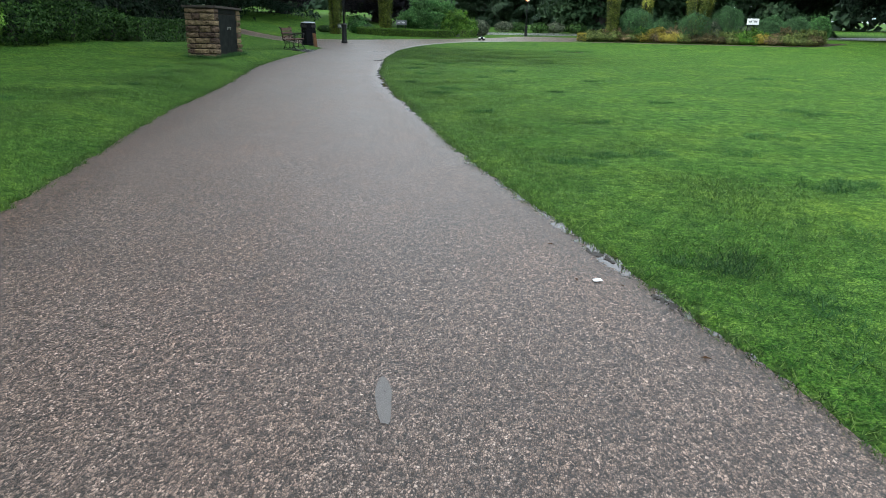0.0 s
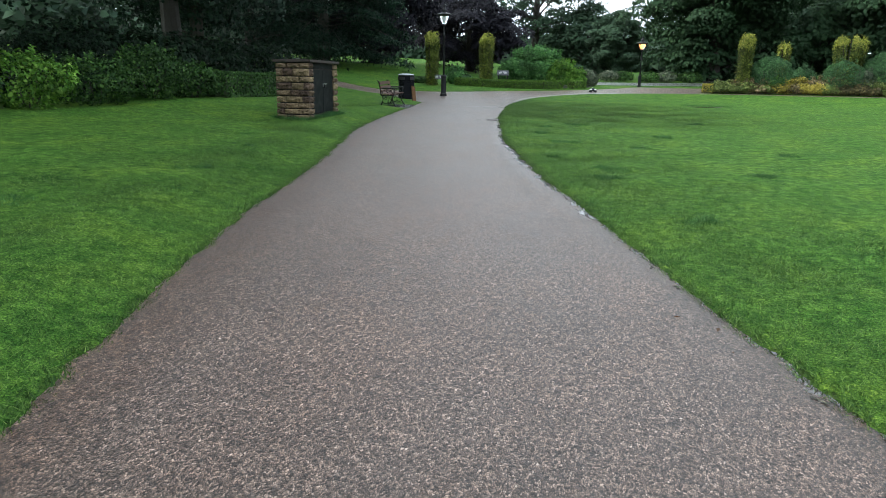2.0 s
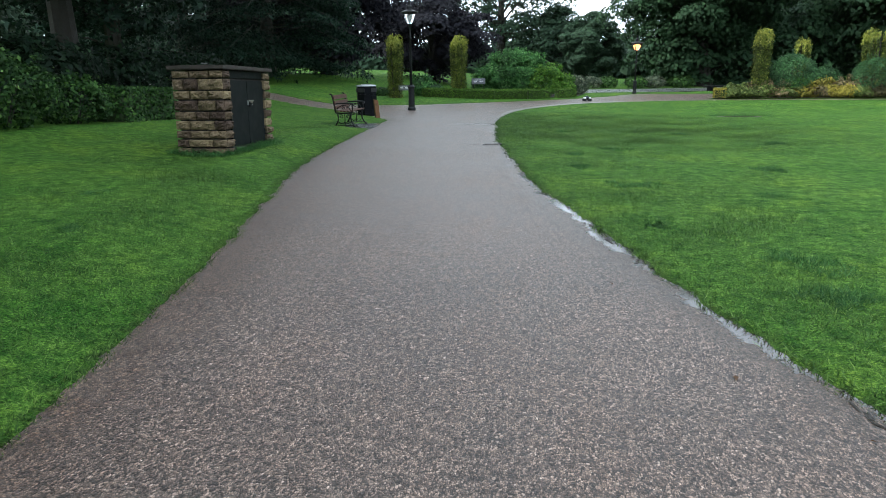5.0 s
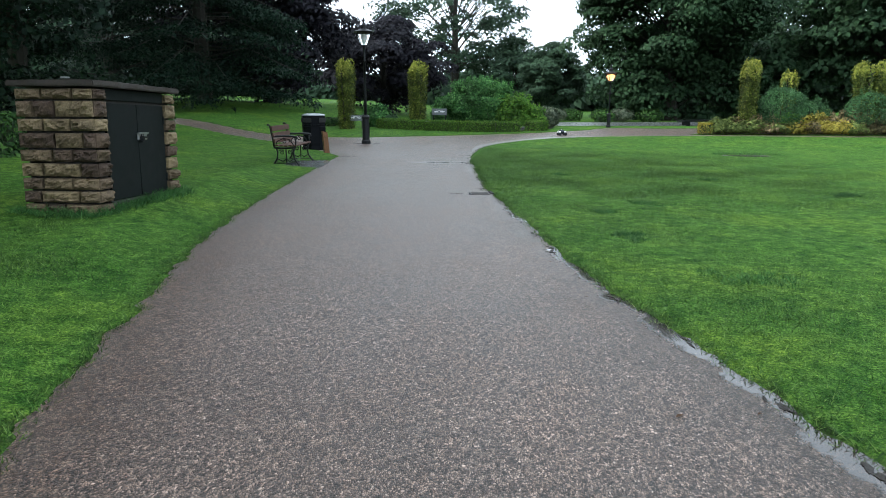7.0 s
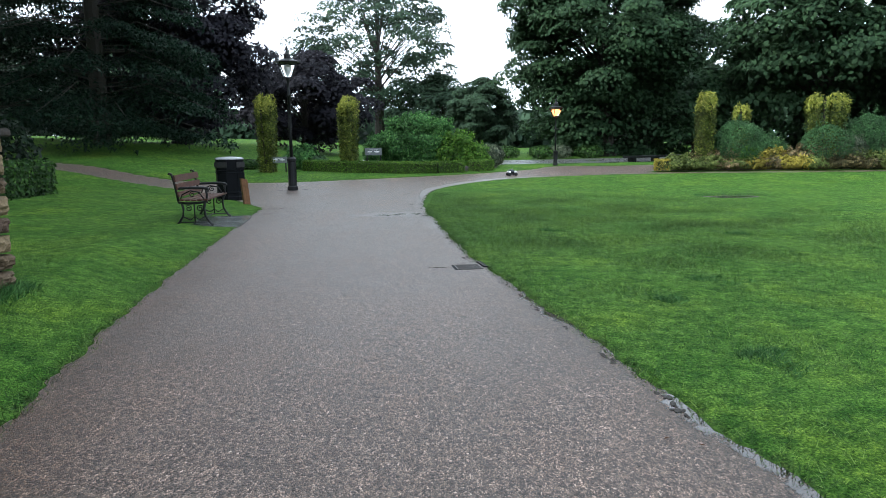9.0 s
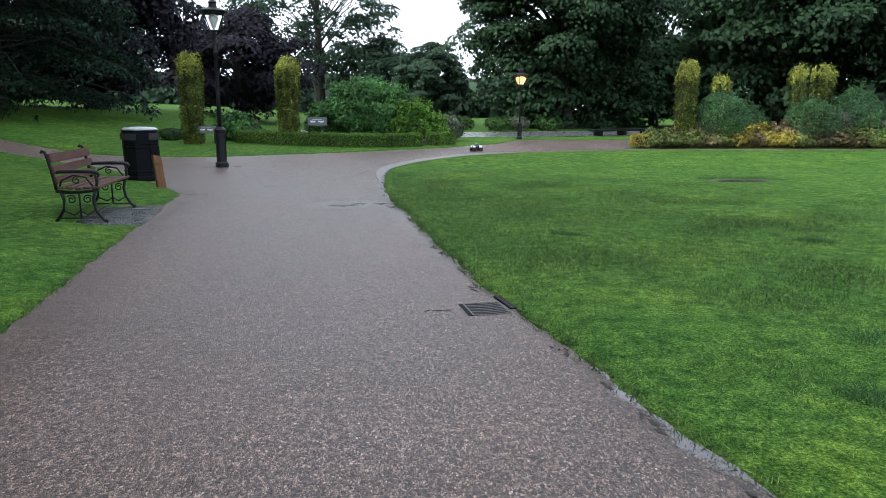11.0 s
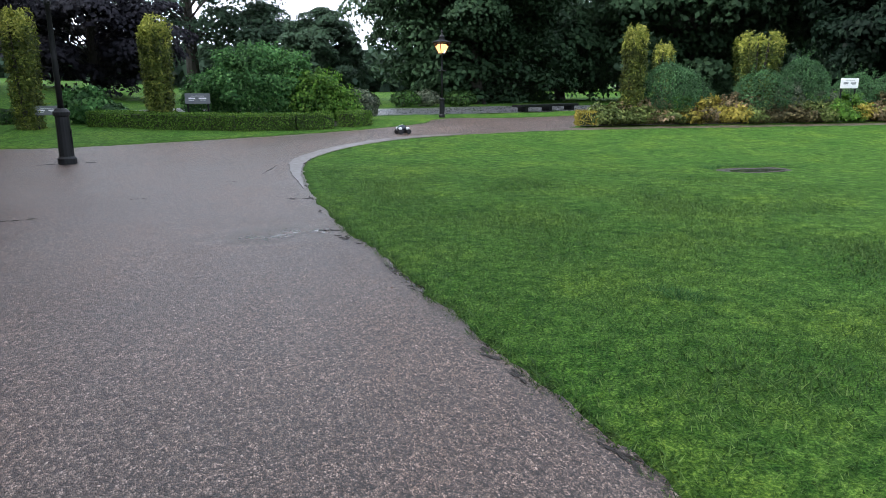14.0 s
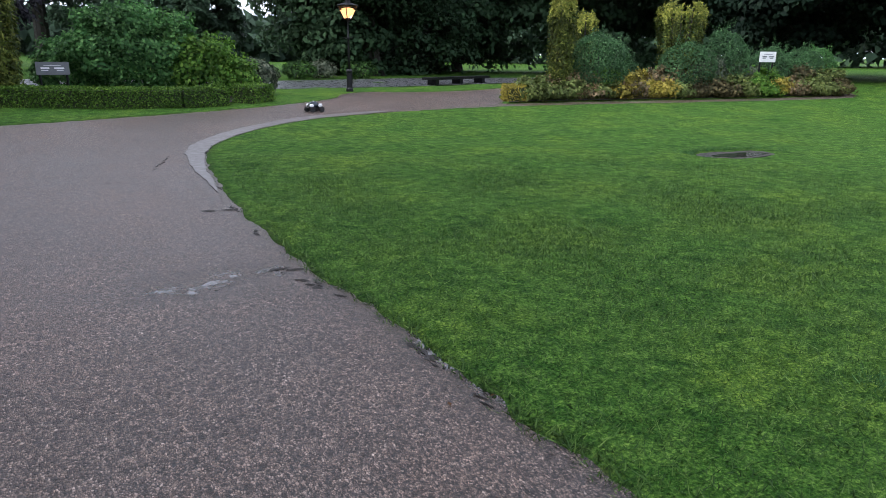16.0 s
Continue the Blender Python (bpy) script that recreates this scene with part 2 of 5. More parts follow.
POSTWOOD = wood_material("orange_brown_timber", (0.09, 0.042, 0.02), (0.2, 0.10, 0.05), (12, 12, 1))
SLAB = plain("wet_grey_flagstone", (0.06, 0.065, 0.062), (0.15, 0.155, 0.15), 4, 0.22, 0, 0.3, 0.006)
SOIL = plain("wet_black_soil", (0.010, 0.008, 0.006), (0.035, 0.027, 0.02), 14, 0.7, 0, 0.9, 0.02)
BARK = plain("dark_bark", (0.012, 0.010, 0.008), (0.04, 0.034, 0.027), 5, 0.9, 0, 0.9, 0.03)
WHITE = plain("white_plastic", (0.68, 0.69, 0.70), (0.82, 0.82, 0.82), 9, 0.35, 0, 0.05)
INK = plain("grey_print", (0.10, 0.11, 0.12), (0.16, 0.17, 0.18), 9, 0.6)
RUBBER = plain("black_rubber", (0.006, 0.006, 0.007), (0.016, 0.016, 0.017), 30, 0.7, 0, 0.4, 0.004)
BLUEPAINT = plain("dark_blue_body_shell", (0.010, 0.016, 0.024), (0.018, 0.028, 0.04), 20, 0.15)
GREENPAINT = plain("green_stripe", (0.02, 0.20, 0.09), (0.03, 0.27, 0.12), 20, 0.3)
DARKGLASS = plain("smoked_window", (0.02, 0.03, 0.034), (0.035, 0.05, 0.055), 20, 0.08)
LANTERNGLASS = glass_material()
LAMPGLOW = glow("lit_amber_lamp", (1.0, 0.46, 0.16), 1.15)

HEDGELEAF = leaf_material("clipped_box_leaves", (0.035, 0.09, 0.012), (0.10, 0.21, 0.03), (0.22, 0.36, 0.06), upright=0.3)
GOLDYEW = leaf_material("golden_yew_needles", (0.030, 0.052, 0.010), (0.088, 0.122, 0.022), (0.20, 0.225, 0.045), patch=3.2, deep=0.4, upright=0.25)
GOLDTIP = leaf_material("golden_yew_tips", (0.10, 0.135, 0.02), (0.24, 0.265, 0.045), (0.40, 0.41, 0.10), patch=1.6, upright=0.25)
GREENBUSH = leaf_material("mid_green_shrub_leaves", (0.024, 0.085, 0.024), (0.070, 0.185, 0.052), (0.15, 0.31, 0.10), patch=1.2, upright=0.35)
LIMEBUSH = leaf_material("lime_green_shrub_leaves", (0.03, 0.095, 0.012), (0.10, 0.225, 0.03), (0.19, 0.33, 0.06), patch=1.2, upright=0.35)
BLUEBUSH = leaf_material("blue_green_shrub_leaves", (0.024, 0.072, 0.027), (0.060, 0.142, 0.054), (0.115, 0.22, 0.095), patch=1.4, upright=0.4)
GREYBUSH = leaf_material("grey_green_shrub_leaves", (0.04, 0.06, 0.04), (0.12, 0.15, 0.10), (0.2, 0.22, 0.16), patch=1.4)
YELLOWPLANT = leaf_material("yellow_spiraea_leaves", (0.16, 0.15, 0.025), (0.34, 0.29, 0.05), (0.50, 0.44, 0.11), patch=1.4, upright=0.3)
RUSTPLANT = leaf_material("rusty_bedding_leaves", (0.065, 0.075, 0.035), (0.20, 0.152, 0.08), (0.33, 0.24, 0.14), patch=1.4, upright=0.3)
DUSKPLANT = leaf_material("dark_bedding_leaves", (0.04, 0.045, 0.02), (0.11, 0.095, 0.045), (0.20, 0.17, 0.08), patch=1.4)
BEDGREEN = leaf_material("olive_bedding_leaves", (0.05, 0.075, 0.02), (0.14, 0.19, 0.055), (0.26, 0.30, 0.10), patch=1.4)
LAUREL = leaf_material("dark_laurel_leaves", (0.012, 0.034, 0.010), (0.038, 0.092, 0.022), (0.08, 0.16, 0.036), patch=0.8, upright=0.35)
# laurel green darkened in its colour for the shade under the trees
SHADELAUREL = leaf_material("shade_darkened_laurel_leaves", (0.005, 0.012, 0.007), (0.010, 0.024, 0.012), (0.020, 0.040, 0.018), patch=0.8, upright=0.35)
OAKLEAF = leaf_material("dark_broadleaf_foliage", (0.028, 0.064, 0.032), (0.047, 0.098, 0.046), (0.070, 0.134, 0.062), patch=0.2, upright=0.5)
FARLEAF = leaf_material("far_broadleaf_foliage", (0.030, 0.059, 0.038), (0.047, 0.089, 0.051), (0.063, 0.112, 0.064), patch=0.15, upright=0.5)
BEECHLEAF = leaf_material("copper_beech_foliage", (0.017, 0.018, 0.025), (0.026, 0.025, 0.034), (0.035, 0.033, 0.043), patch=0.2, upright=0.5)
# broadleaf green again, with deep woodland shade put into its colour
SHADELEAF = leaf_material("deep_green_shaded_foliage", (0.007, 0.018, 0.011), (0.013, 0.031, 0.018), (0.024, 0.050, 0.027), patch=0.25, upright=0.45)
CEDARLEAF = leaf_material("dark_conifer_sprays", (0.007, 0.019, 0.013), (0.013, 0.033, 0.020), (0.023, 0.049, 0.029), patch=0.3, upright=0.4)
GRASSBLADE = leaf_material("grass_blades", (0.018, 0.051, 0.010), (0.055, 0.118, 0.021), (0.145, 0.232, 0.054), rough=0.6, trans=0.2, patch=0.7, upright=0.72, deep=0.8)
TUFTBLADE = leaf_material("rank_grass_blades", (0.015, 0.060, 0.015), (0.044, 0.130, 0.030), (0.11, 0.235, 0.068), rough=0.6, trans=0.2, patch=0.7, upright=0.6)
LEAFLITTER = leaf_material("fallen_brown_leaves", (0.03, 0.015, 0.008), (0.10, 0.05, 0.02), rough=0.4)


# ---- building helpers ----
def mesh_of(name, verts, faces, mats, smooth_faces=False):
    me = bpy.data.meshes.new(name)
    me.from_pydata([tuple(v) for v in verts], [], [tuple(f) for f in faces])
    for m in mats if isinstance(mats, (list, tuple)) else [mats]:
        me.materials.append(m)
    if smooth_faces:
        me.polygons.foreach_set("use_smooth", [True] * len(me.polygons))
    me.update()
    return me


def part(name, bm, mat, parent=None, label="", smooth_faces=False):
    """Link a bmesh as one mesh object under a thing or a part."""
    me = bpy.data.meshes.new(name)
    bmesh.ops.recalc_face_normals(bm, faces=bm.faces)
    bm.to_mesh(me)
    bm.free()
    me.materials.append(mat)
    if smooth_faces:
        me.polygons.foreach_set("use_smooth", [True] * len(me.polygons))
    ob = new(name, me)
    if parent is not None:
        ob.parent = parent
    if label:
        tagged(ob, label)
    return ob


def thing(name, m, label, category, group="", kind=""):
    ob = new(name)
    ob.empty_display_size = 0.2
    ob.matrix_world = m
    return tagged(ob, label, category, group, kind)


def box(bm, size, centre, bevel=0.0, turn=None):
    r = bmesh.ops.create_cube(bm, size=1.0)
    vs = r["verts"]
    bmesh.ops.scale(bm, vec=size, verts=vs)
    if bevel:
        es = list({e for v in vs for e in v.link_edges})
        out = bmesh.ops.bevel(bm, geom=es, offset=bevel, segments=2, affect="EDGES")
        vs = list({v for f in out["faces"] for v in f.verts} | {v for v in vs if v.is_valid})
    if turn is not None:
        bmesh.ops.transform(bm, matrix=turn, verts=vs)
    bmesh.ops.translate(bm, vec=centre, verts=vs)
    return vs


def tube(bm, points, radii, sides=8, cap=True):
    """A tapered round bar along points."""
    pts = [Vector(p) for p in points]
    rings = []
    for i, p in enumerate(pts):
        d = (pts[min(i + 1, len(pts) - 1)] - pts[max(i - 1, 0)]).normalized()
        a = d.cross(Vector((0.3, 0.2, 1)) if abs(d.z) < 0.95 else Vector((1, 0, 0))).normalized()
        b = d.cross(a)
        rings.append([bm.verts.new(p + radii[i] * (math.cos(k * math.tau / sides) * a + math.sin(k * math.tau / sides) * b)) for k in range(sides)])
    for r, s in zip(rings, rings[1:]):
        for k in range(sides):
            bm.faces.new((r[k], r[(k + 1) % sides], s[(k + 1) % sides], s[k]))
    if cap:
        bm.faces.new(rings[0])
        bm.faces.new(rings[-1])


def lathe(bm, profile, sides=16, spin=0.0):
    """A turned shape from (radius, height) pairs."""
    rings = []
    for r, z in profile:
        rings.append([bm.verts.new((r * math.cos(spin + k * math.tau / sides), r * math.sin(spin + k * math.tau / sides), z)) for k in range(sides)])
    for a, b in zip(rings, rings[1:]):
        for k in range(sides):
            bm.faces.new((a[k], a[(k + 1) % sides], b[(k + 1) % sides], b[k]))
    bm.faces.new(rings[0])
    bm.faces.new(rings[-1])


def leaf_mesh(name, places, facing, length, width, mat, rng, droop=0.25, spread=0.7):
    """Many small pointed leaves: at places, turned roughly along facing."""
    n = len(places)
    nrm = facing + rng.normal(0, spread, (n, 3))
    nrm /= np.linalg.norm(nrm, axis=1, keepdims=True) + 1e-9
    ax = np.cross(nrm, rng.normal(0, 1, (n, 3)))
    ax /= np.linalg.norm(ax, axis=1, keepdims=True) + 1e-9
    side = np.cross(nrm, ax)
    size = rng.uniform(0.65, 1.35, (n, 1))
    ln, wd = length * size, width * size
    v = np.empty((n, 4, 3))
    v[:, 0] = places
    v[:, 1] = places + ax * ln * 0.5 + side * wd * 0.5 + nrm * wd * 0.12
    v[:, 2] = places + ax * ln - nrm * ln * droop
    v[:, 3] = places + ax * ln * 0.5 - side * wd * 0.5 + nrm * wd * 0.12
    return quads(name, v.reshape(-1, 3), n, mat)


def quads(name, verts, n, mat):
    me = bpy.data.meshes.new(name)
    me.vertices.add(4 * n)
    me.vertices.foreach_set("co", verts.astype(np.float32).ravel())
    me.loops.add(4 * n)
    me.loops.foreach_set("vertex_index", np.arange(4 * n, dtype=np.int32))
    me.polygons.add(n)
    me.polygons.foreach_set("loop_start", np.arange(0, 4 * n, 4, dtype=np.int32))
    me.polygons.foreach_set("loop_total", np.full(n, 4, dtype=np.int32))
    me.materials.append(mat)
    me.update(calc_edges=True)
    return me


# ---- the ground, the gravel and its outline ----
LEFT_EDGE = [(1.7, -7.0), (0.5, -2.5), (-0.75, 1.4), (-2.0, 5.0), (-2.75, 7.3), (-3.8, 10.4), (-4.48, 13.2), (-5.2, 15.8), (-5.9, 18.1),
             (-6.66, 20.7), (-7.16, 23.3), (-7.55, 25.6), (-7.95, 28.2), (-8.4, 31.0)]
SIDE_PATH = [(-8.55, 31.9), (-9.3, 33.3), (-10.6, 35.3), (-12.1, 37.3), (-14.0, 38.8), (-16.2, 39.9), (-21.0, 42.0), (-30.0, 46.0), (-30.0, 47.7), (-20.5, 43.2), (-16.0, 41.05), (-12.4, 39.85)]
STRIP_EDGE = [(-10.5, 39.6), (-9.1, 39.85), (-6.3, 40.75), (-4.1, 41.6), (-2.3, 42.6), (-1.0, 43.8), (-0.4, 45.2), (0.6, 46.1), (2.2, 45.7),
              (5.2, 46.9), (8.6, 50.0), (15.0, 56.0), (18.0, 54.0), (11.0, 49.0), (7.5, 47.0), (4.9, 45.2), (3.7, 43.6), (3.15, 42.2), (3.05, 41.75),
              (12.0, 41.75), (15.5, 42.2), (18.0, 45.0), (18.5, 44.7), (16.0, 41.7), (12.0, 41.3), (2.7, 41.32)]
RIGHT_EDGE = [(-0.6, 40.75), (-2.6, 40.0), (-4.0, 38.7), (-4.8, 37.2), (-5.0, 35.5), (-5.0, 33.0), (-4.8, 30.7), (-4.5, 28.8), (-4.2, 26.6),
              (-3.8, 24.4), (-3.6, 23.6), (-3.36, 22.4), (-3.2, 21.8), (-2.92, 20.4), (-2.7, 19.5), (-2.0, 17.3), (-1.4, 15.4), (-0.8, 13.6), (0.1, 11.2), (1.0, 8.7), (1.8, 6.8), (2.6, 5.0),
              (3.3, 3.4), (4.2, 1.0), (5.4, -2.4), (7.0, -7.0)]
OUTLINE = np.array(LEFT_EDGE + SIDE_PATH + STRIP_EDGE + RIGHT_EDGE)


def rounded(pts, steps=4):
    """A closed curve through the points."""
    n, out = len(pts), []
    for i in range(n):
        p0, p1, p2, p3 = pts[i - 1], pts[i], pts[(i + 1) % n], pts[(i + 2) % n]
        k = 0.5 * min(1.0, 3.0 / (np.linalg.norm(p2 - p1) + 1e-6))
        for s in range(steps):
            u = s / steps
            a, b = k * (p2 - p0), k * (p3 - p1)
            out.append((2 * u**3 - 3 * u**2 + 1) * p1 + (u**3 - 2 * u**2 + u) * a + (-2 * u**3 + 3 * u**2) * p2 + (u**3 - u**2) * b)
    return np.array(out)


CURVE = rounded(OUTLINE)


def inside_gravel(x, y):
    """Metres inside the gravel's outline; below zero on the grass."""
    p = np.stack([np.ravel(x), np.ravel(y)], 1)
    best, odd = np.full(len(p), 1e9), np.zeros(len(p), bool)
    for a, b in zip(CURVE, np.roll(CURVE, -1, 0)):
        d = b - a
        u = np.clip(((p - a) @ d) / (d @ d + 1e-12), 0, 1)
        best = np.minimum(best, ((p - a - u[:, None] * d) ** 2).sum(1))
        cross = (a[1] > p[:, 1]) != (b[1] > p[:, 1])
        if cross.any():
            at = a[0] + (p[:, 1] - a[1]) * d[0] / (d[1] if abs(d[1]) > 1e-9 else 1e-9)
            odd ^= cross & (p[:, 0] < at)
    return (np.where(odd, 1, -1) * np.sqrt(best)).reshape(np.shape(x))


EDGE_Y, EDGE_X = np.array([p[1] for p in LEFT_EDGE] + [33.3, 35.3, 37.3, 38.8, 39.9, 43.0]), np.array([p[0] for p in LEFT_EDGE] + [-9.3, -10.6, -12.1, -14.0, -16.2, -23.0])


def ground(x, y):
    """The lie of the land: level along the path, a low bank on its left, a gentle rise at the far end."""
    x, y = np.asarray(x, float), np.asarray(y, float)
    z = 0.33 * smooth(36, 45, y)
    off = np.interp(y, EDGE_Y, EDGE_X) - x
    bank = np.interp(y, [0, 10, 20.2, 22.2, 25, 29, 32, 34], [0.2, 0.22, 0.165, 0.25, 0.2, 0.06, 0.05, 0.03])
    z = z + bank * smooth(0.05, 1.3, off) + 0.048 * np.clip(off - 1.9, 0, 14)
    z = z + 0.45 * smooth(-13, -19, x) * smooth(35, 42, y) + 0.75 * smooth(-12, -24, x) * smooth(41, 52, y)
    # levelled pad for the flags under the bench
    pad = smooth(1.0, 0.78, np.maximum(np.abs(x + 8.6) / 0.66, np.abs(y - 29.55) / 1.3))
    return z * (1 - pad) - 0.02 * pad


def gz(x, y):
    return float(ground(x, y))


def spaced(*runs):
    out = []
    for a, b, n in runs:
        out += list(np.linspace(a, b, n, endpoint=False))
    return np.array(out + [runs[-1][1]])


gx = spaced((-900, -120, 6), (-120, -34, 12), (-34, -14, 34), (-14, -9.5, 26), (-9.5, 5.5, 170), (5.5, 8, 14), (8, 30, 40), (30, 120, 14), (120, 900, 6))
gy = spaced((-600, -60, 5), (-60, -8, 10), (-8, 1, 24), (1, 34, 250), (34, 47, 72), (47, 64, 34), (64, 140, 14), (140, 1200, 7))
GX, GY = np.meshgrid(gx, gy)
INSIDE = inside_gravel(GX, GY)


def waver(x, y):
    """How far the turf's rim strays from the drawn outline."""
    return np.array([noise.noise(Vector((a * 1.2, b * 1.2, 2))) * 0.025 + noise.noise(Vector((a * 2.7, b * 2.7, 0))) * 0.05 + noise.noise(Vector((a * 7, b * 7, 4))) * 0.045 for a, b in zip(x.ravel(), y.ravel())]).reshape(x.shape)


wav = waver(GX, GY)
ripple = np.array([noise.noise(Vector((a * 0.9, b * 0.9, 9))) * 0.02 for a, b in zip(GX.ravel(), GY.ravel())]).reshape(GX.shape)
Z0 = ground(GX, GY)
hollow = smooth(1.0, 0.75, np.hypot((GX - 2.75) / 0.85, (GY - 33.8) / 0.45))
ZL = Z0 + 0.022 + ripple * smooth(0.1, 1.0, -INSIDE) - 0.075 * smooth(-0.16, 0.16, INSIDE + wav) - 0.035 * hollow


def sheet(name, z, keep, mat):
    ny, nx = GX.shape
    idx = np.arange(nx * ny).reshape(ny, nx)
    f = np.stack([idx[:-1, :-1], idx[:-1, 1:], idx[1:, 1:], idx[1:, :-1]], -1)[keep]
    used, inv = np.unique(f.ravel(), return_inverse=True)
    v = np.stack([GX.ravel(), GY.ravel(), z.ravel()], 1)[used]
    me = mesh_of(name, v, inv.reshape(-1, 4), mat, True)
    return new(name, me)


every = np.ones((GX.shape[0] - 1, GX.shape[1] - 1), bool)
near_gravel = (INSIDE[:-1, :-1] > -0.7) | (INSIDE[1:, 1:] > -0.7)
lawn = sheet("ground", ZL, every, TURF)
tagged(lawn, "wet green mown lawn rising in a low bank", "lawn", kind="structure")
worn = lawn.data.attributes.new("bare", "FLOAT", "POINT")
worn.data.foreach_set("value", smooth(0.10, 0.015, -(INSIDE + wav)).ravel().astype(np.float32))
pavement = sheet("pavement", Z0, near_gravel, GRAVEL)
tagged(pavement, "wet pinkish-brown bound gravel park path", "path", kind="structure")


# where rain stands: breadth of the water beside the lawn's rim, by distance up the path, and one thin film
px, py = np.array([v.co.x for v in pavement.data.vertices]), np.array([v.co.y for v in pavement.data.vertices])
rim_gap = inside_gravel(px, py)
lawn_side = px > np.interp(py, [p[1] for p in RIGHT_EDGE[::-1]], [p[0] for p in RIGHT_EDGE[::-1]]) - 1.2
breadth = np.interp(py, [0, 3, 4, 5.5, 7, 9, 11, 12.5, 14, 15.5, 16.5, 17.6, 18.4, 19.2, 20, 20.8, 21.5, 22.2, 22.8, 23.4, 25, 27.5, 28.3, 28.9, 29.4, 32, 36, 36.8, 38],
                    [-0.3, -0.1, 0.019, 0.037, 0.012, -0.02, 0.0, 0.012, 0.035, 0.075, 0.095, 0.07, 0.075, 0.045, 0.03, -0.01, -0.03, 0.02, 0.03, -0.06, -0.2, -0.12, 0.0, 0.02, -0.08, -0.12, -0.08, 0.0, -0.1])
film = -0.01 + 0.05 * (0.5 - ((px + 5.25) / 0.5) ** 2 - ((py - 30.4) / 0.24) ** 2)
pool = np.where(lawn_side, breadth, -1.0)
pool = np.maximum(pool, np.where(film > -0.35, rim_gap + film, -1.0))
margin = np.where(lawn_side, 0.0, smooth(0.75, 0.0, rim_gap)) * (py < 33)
for key, values in (("pool", pool), ("rim", rim_gap), ("margin", margin)):
    at = pavement.data.attributes.new(key, "FLOAT", "POINT")
    at.data.foreach_set("value", values.astype(np.float32))


def water_patch(name, x, y, length, width, angle, label, mat=WATER, lift=0.006, seed=0, parts=26):
    """A shallow pool with an uneven outline lying on the ground."""
    ring, rng = [], random.Random(seed)
    for k in range(parts):
        a = k * math.tau / parts
        r = 1 + 0.25 * noise.noise(Vector((math.cos(a) * 1.5, math.sin(a) * 1.5, seed * 3.1))) + rng.uniform(-0.08, 0.08)
        u, v = length / 2 * r * math.cos(a), width / 2 * r * math.sin(a)
        px, py = x + u * math.cos(angle) - v * math.sin(angle), y + u * math.sin(angle) + v * math.cos(angle)
        ring.append((px, py, gz(px, py) + lift))
    ring.append((x, y, gz(x, y) + lift))
    ring += [(a, b, c - 0.02) for a, b, c in ring[:parts]]
    faces = [(k, (k + 1) % parts, parts) for k in range(parts)] + [(k, parts + 1 + k, parts + 1 + (k + 1) % parts, (k + 1) % parts) for k in range(parts)]
    ob = new(name, mesh_of(name, ring, faces, mat))
    return tagged(ob, label, "puddle", kind="structure")


RY, RX = np.array([p[1] for p in RIGHT_EDGE[::-1]]), np.array([p[0] for p in RIGHT_EDGE[::-1]])


def rim(s):
    """A place on the lawn-side rim of the gravel, s metres along it from the start, and the way into the gravel."""
    run = np.r_[0, np.cumsum(np.hypot(np.diff(RX), np.diff(RY)))]
    p, q = [np.array([np.interp(v, run, RX), np.interp(v, run, RY)]) for v in (s - 0.4, s + 0.4)]
    t = (q - p) / np.linalg.norm(q - p)
    return (p + q) / 2, np.array([-t[1], t[0]])


def rim_strip(name, s0, s1, inner, outer, label, mat, lift, seed, vary=0.5):
    """A band of uneven width lying along the rim."""
    n = int((s1 - s0) / 0.07)
    verts, faces = [], []
    for k in range(n + 1):
        s = s0 + (s1 - s0) * k / n
        p, w = rim(s)
        a = inner + 0.04 * noise.noise(Vector((s * 3, seed, 0)))
        ends = min(1.0, 3.0 * min(k, n - k) / n + 0.05)
        b = a + max(0.012, (outer - inner) * ends * (1 + vary * 1.6 * noise.noise(Vector((s * 1.1, seed, 5))) + vary * 0.9 * noise.noise(Vector((s * 5, seed, 8))) + vary * 0.7 * noise.noise(Vector((s * 17, seed, 2)))))
        for d, drop in ((a, 0), (b, 0), (b + 0.004, 0.02)):
            q = p + w * d
            verts.append((q[0], q[1], gz(*q) + lift - drop))
        if k:
            faces += [(3 * k - 3, 3 * k - 2, 3 * k + 1, 3 * k), (3 * k - 2, 3 * k - 1, 3 * k + 2, 3 * k + 1)]
    tagged(new(name, mesh_of(name, verts, faces, mat)), label, "puddle", kind="structure")


def along(y):
    """Metres along the rim at which it passes a given y."""
    run = np.r_[0, np.cumsum(np.hypot(np.diff(RX), np.diff(RY)))]
    return float(np.interp(y, RY, run))


# paler worn band where the path bends round the lawn
rim_strip("path_edging", along(33.5), along(40.6) + 3.0, 0.02, 0.36, "pale worn band of gravel round the lawn's corner", PALEBAND, 0.012, 71, 0.07)
water_patch("mud_hollow", 2.75, 33.78, 1.5, 0.7, 0.05, "muddy hollow in the lawn holding rainwater", SOIL, 0.006, 31)
water_patch("puddle", 2.72, 33.72, 1.1, 0.36, 0.05, "dark rainwater standing in a lawn hollow", WATER, 0.010, 32)
water_patch("damp_patch", 1.58, 2.96, 0.36, 0.07, radians(106), "small smooth grey patch in the gravel", SMOOTHPATCH, 0.004, 33)
# dark broken seams of tar and leaf mould at the gravel's rim and along old cracks


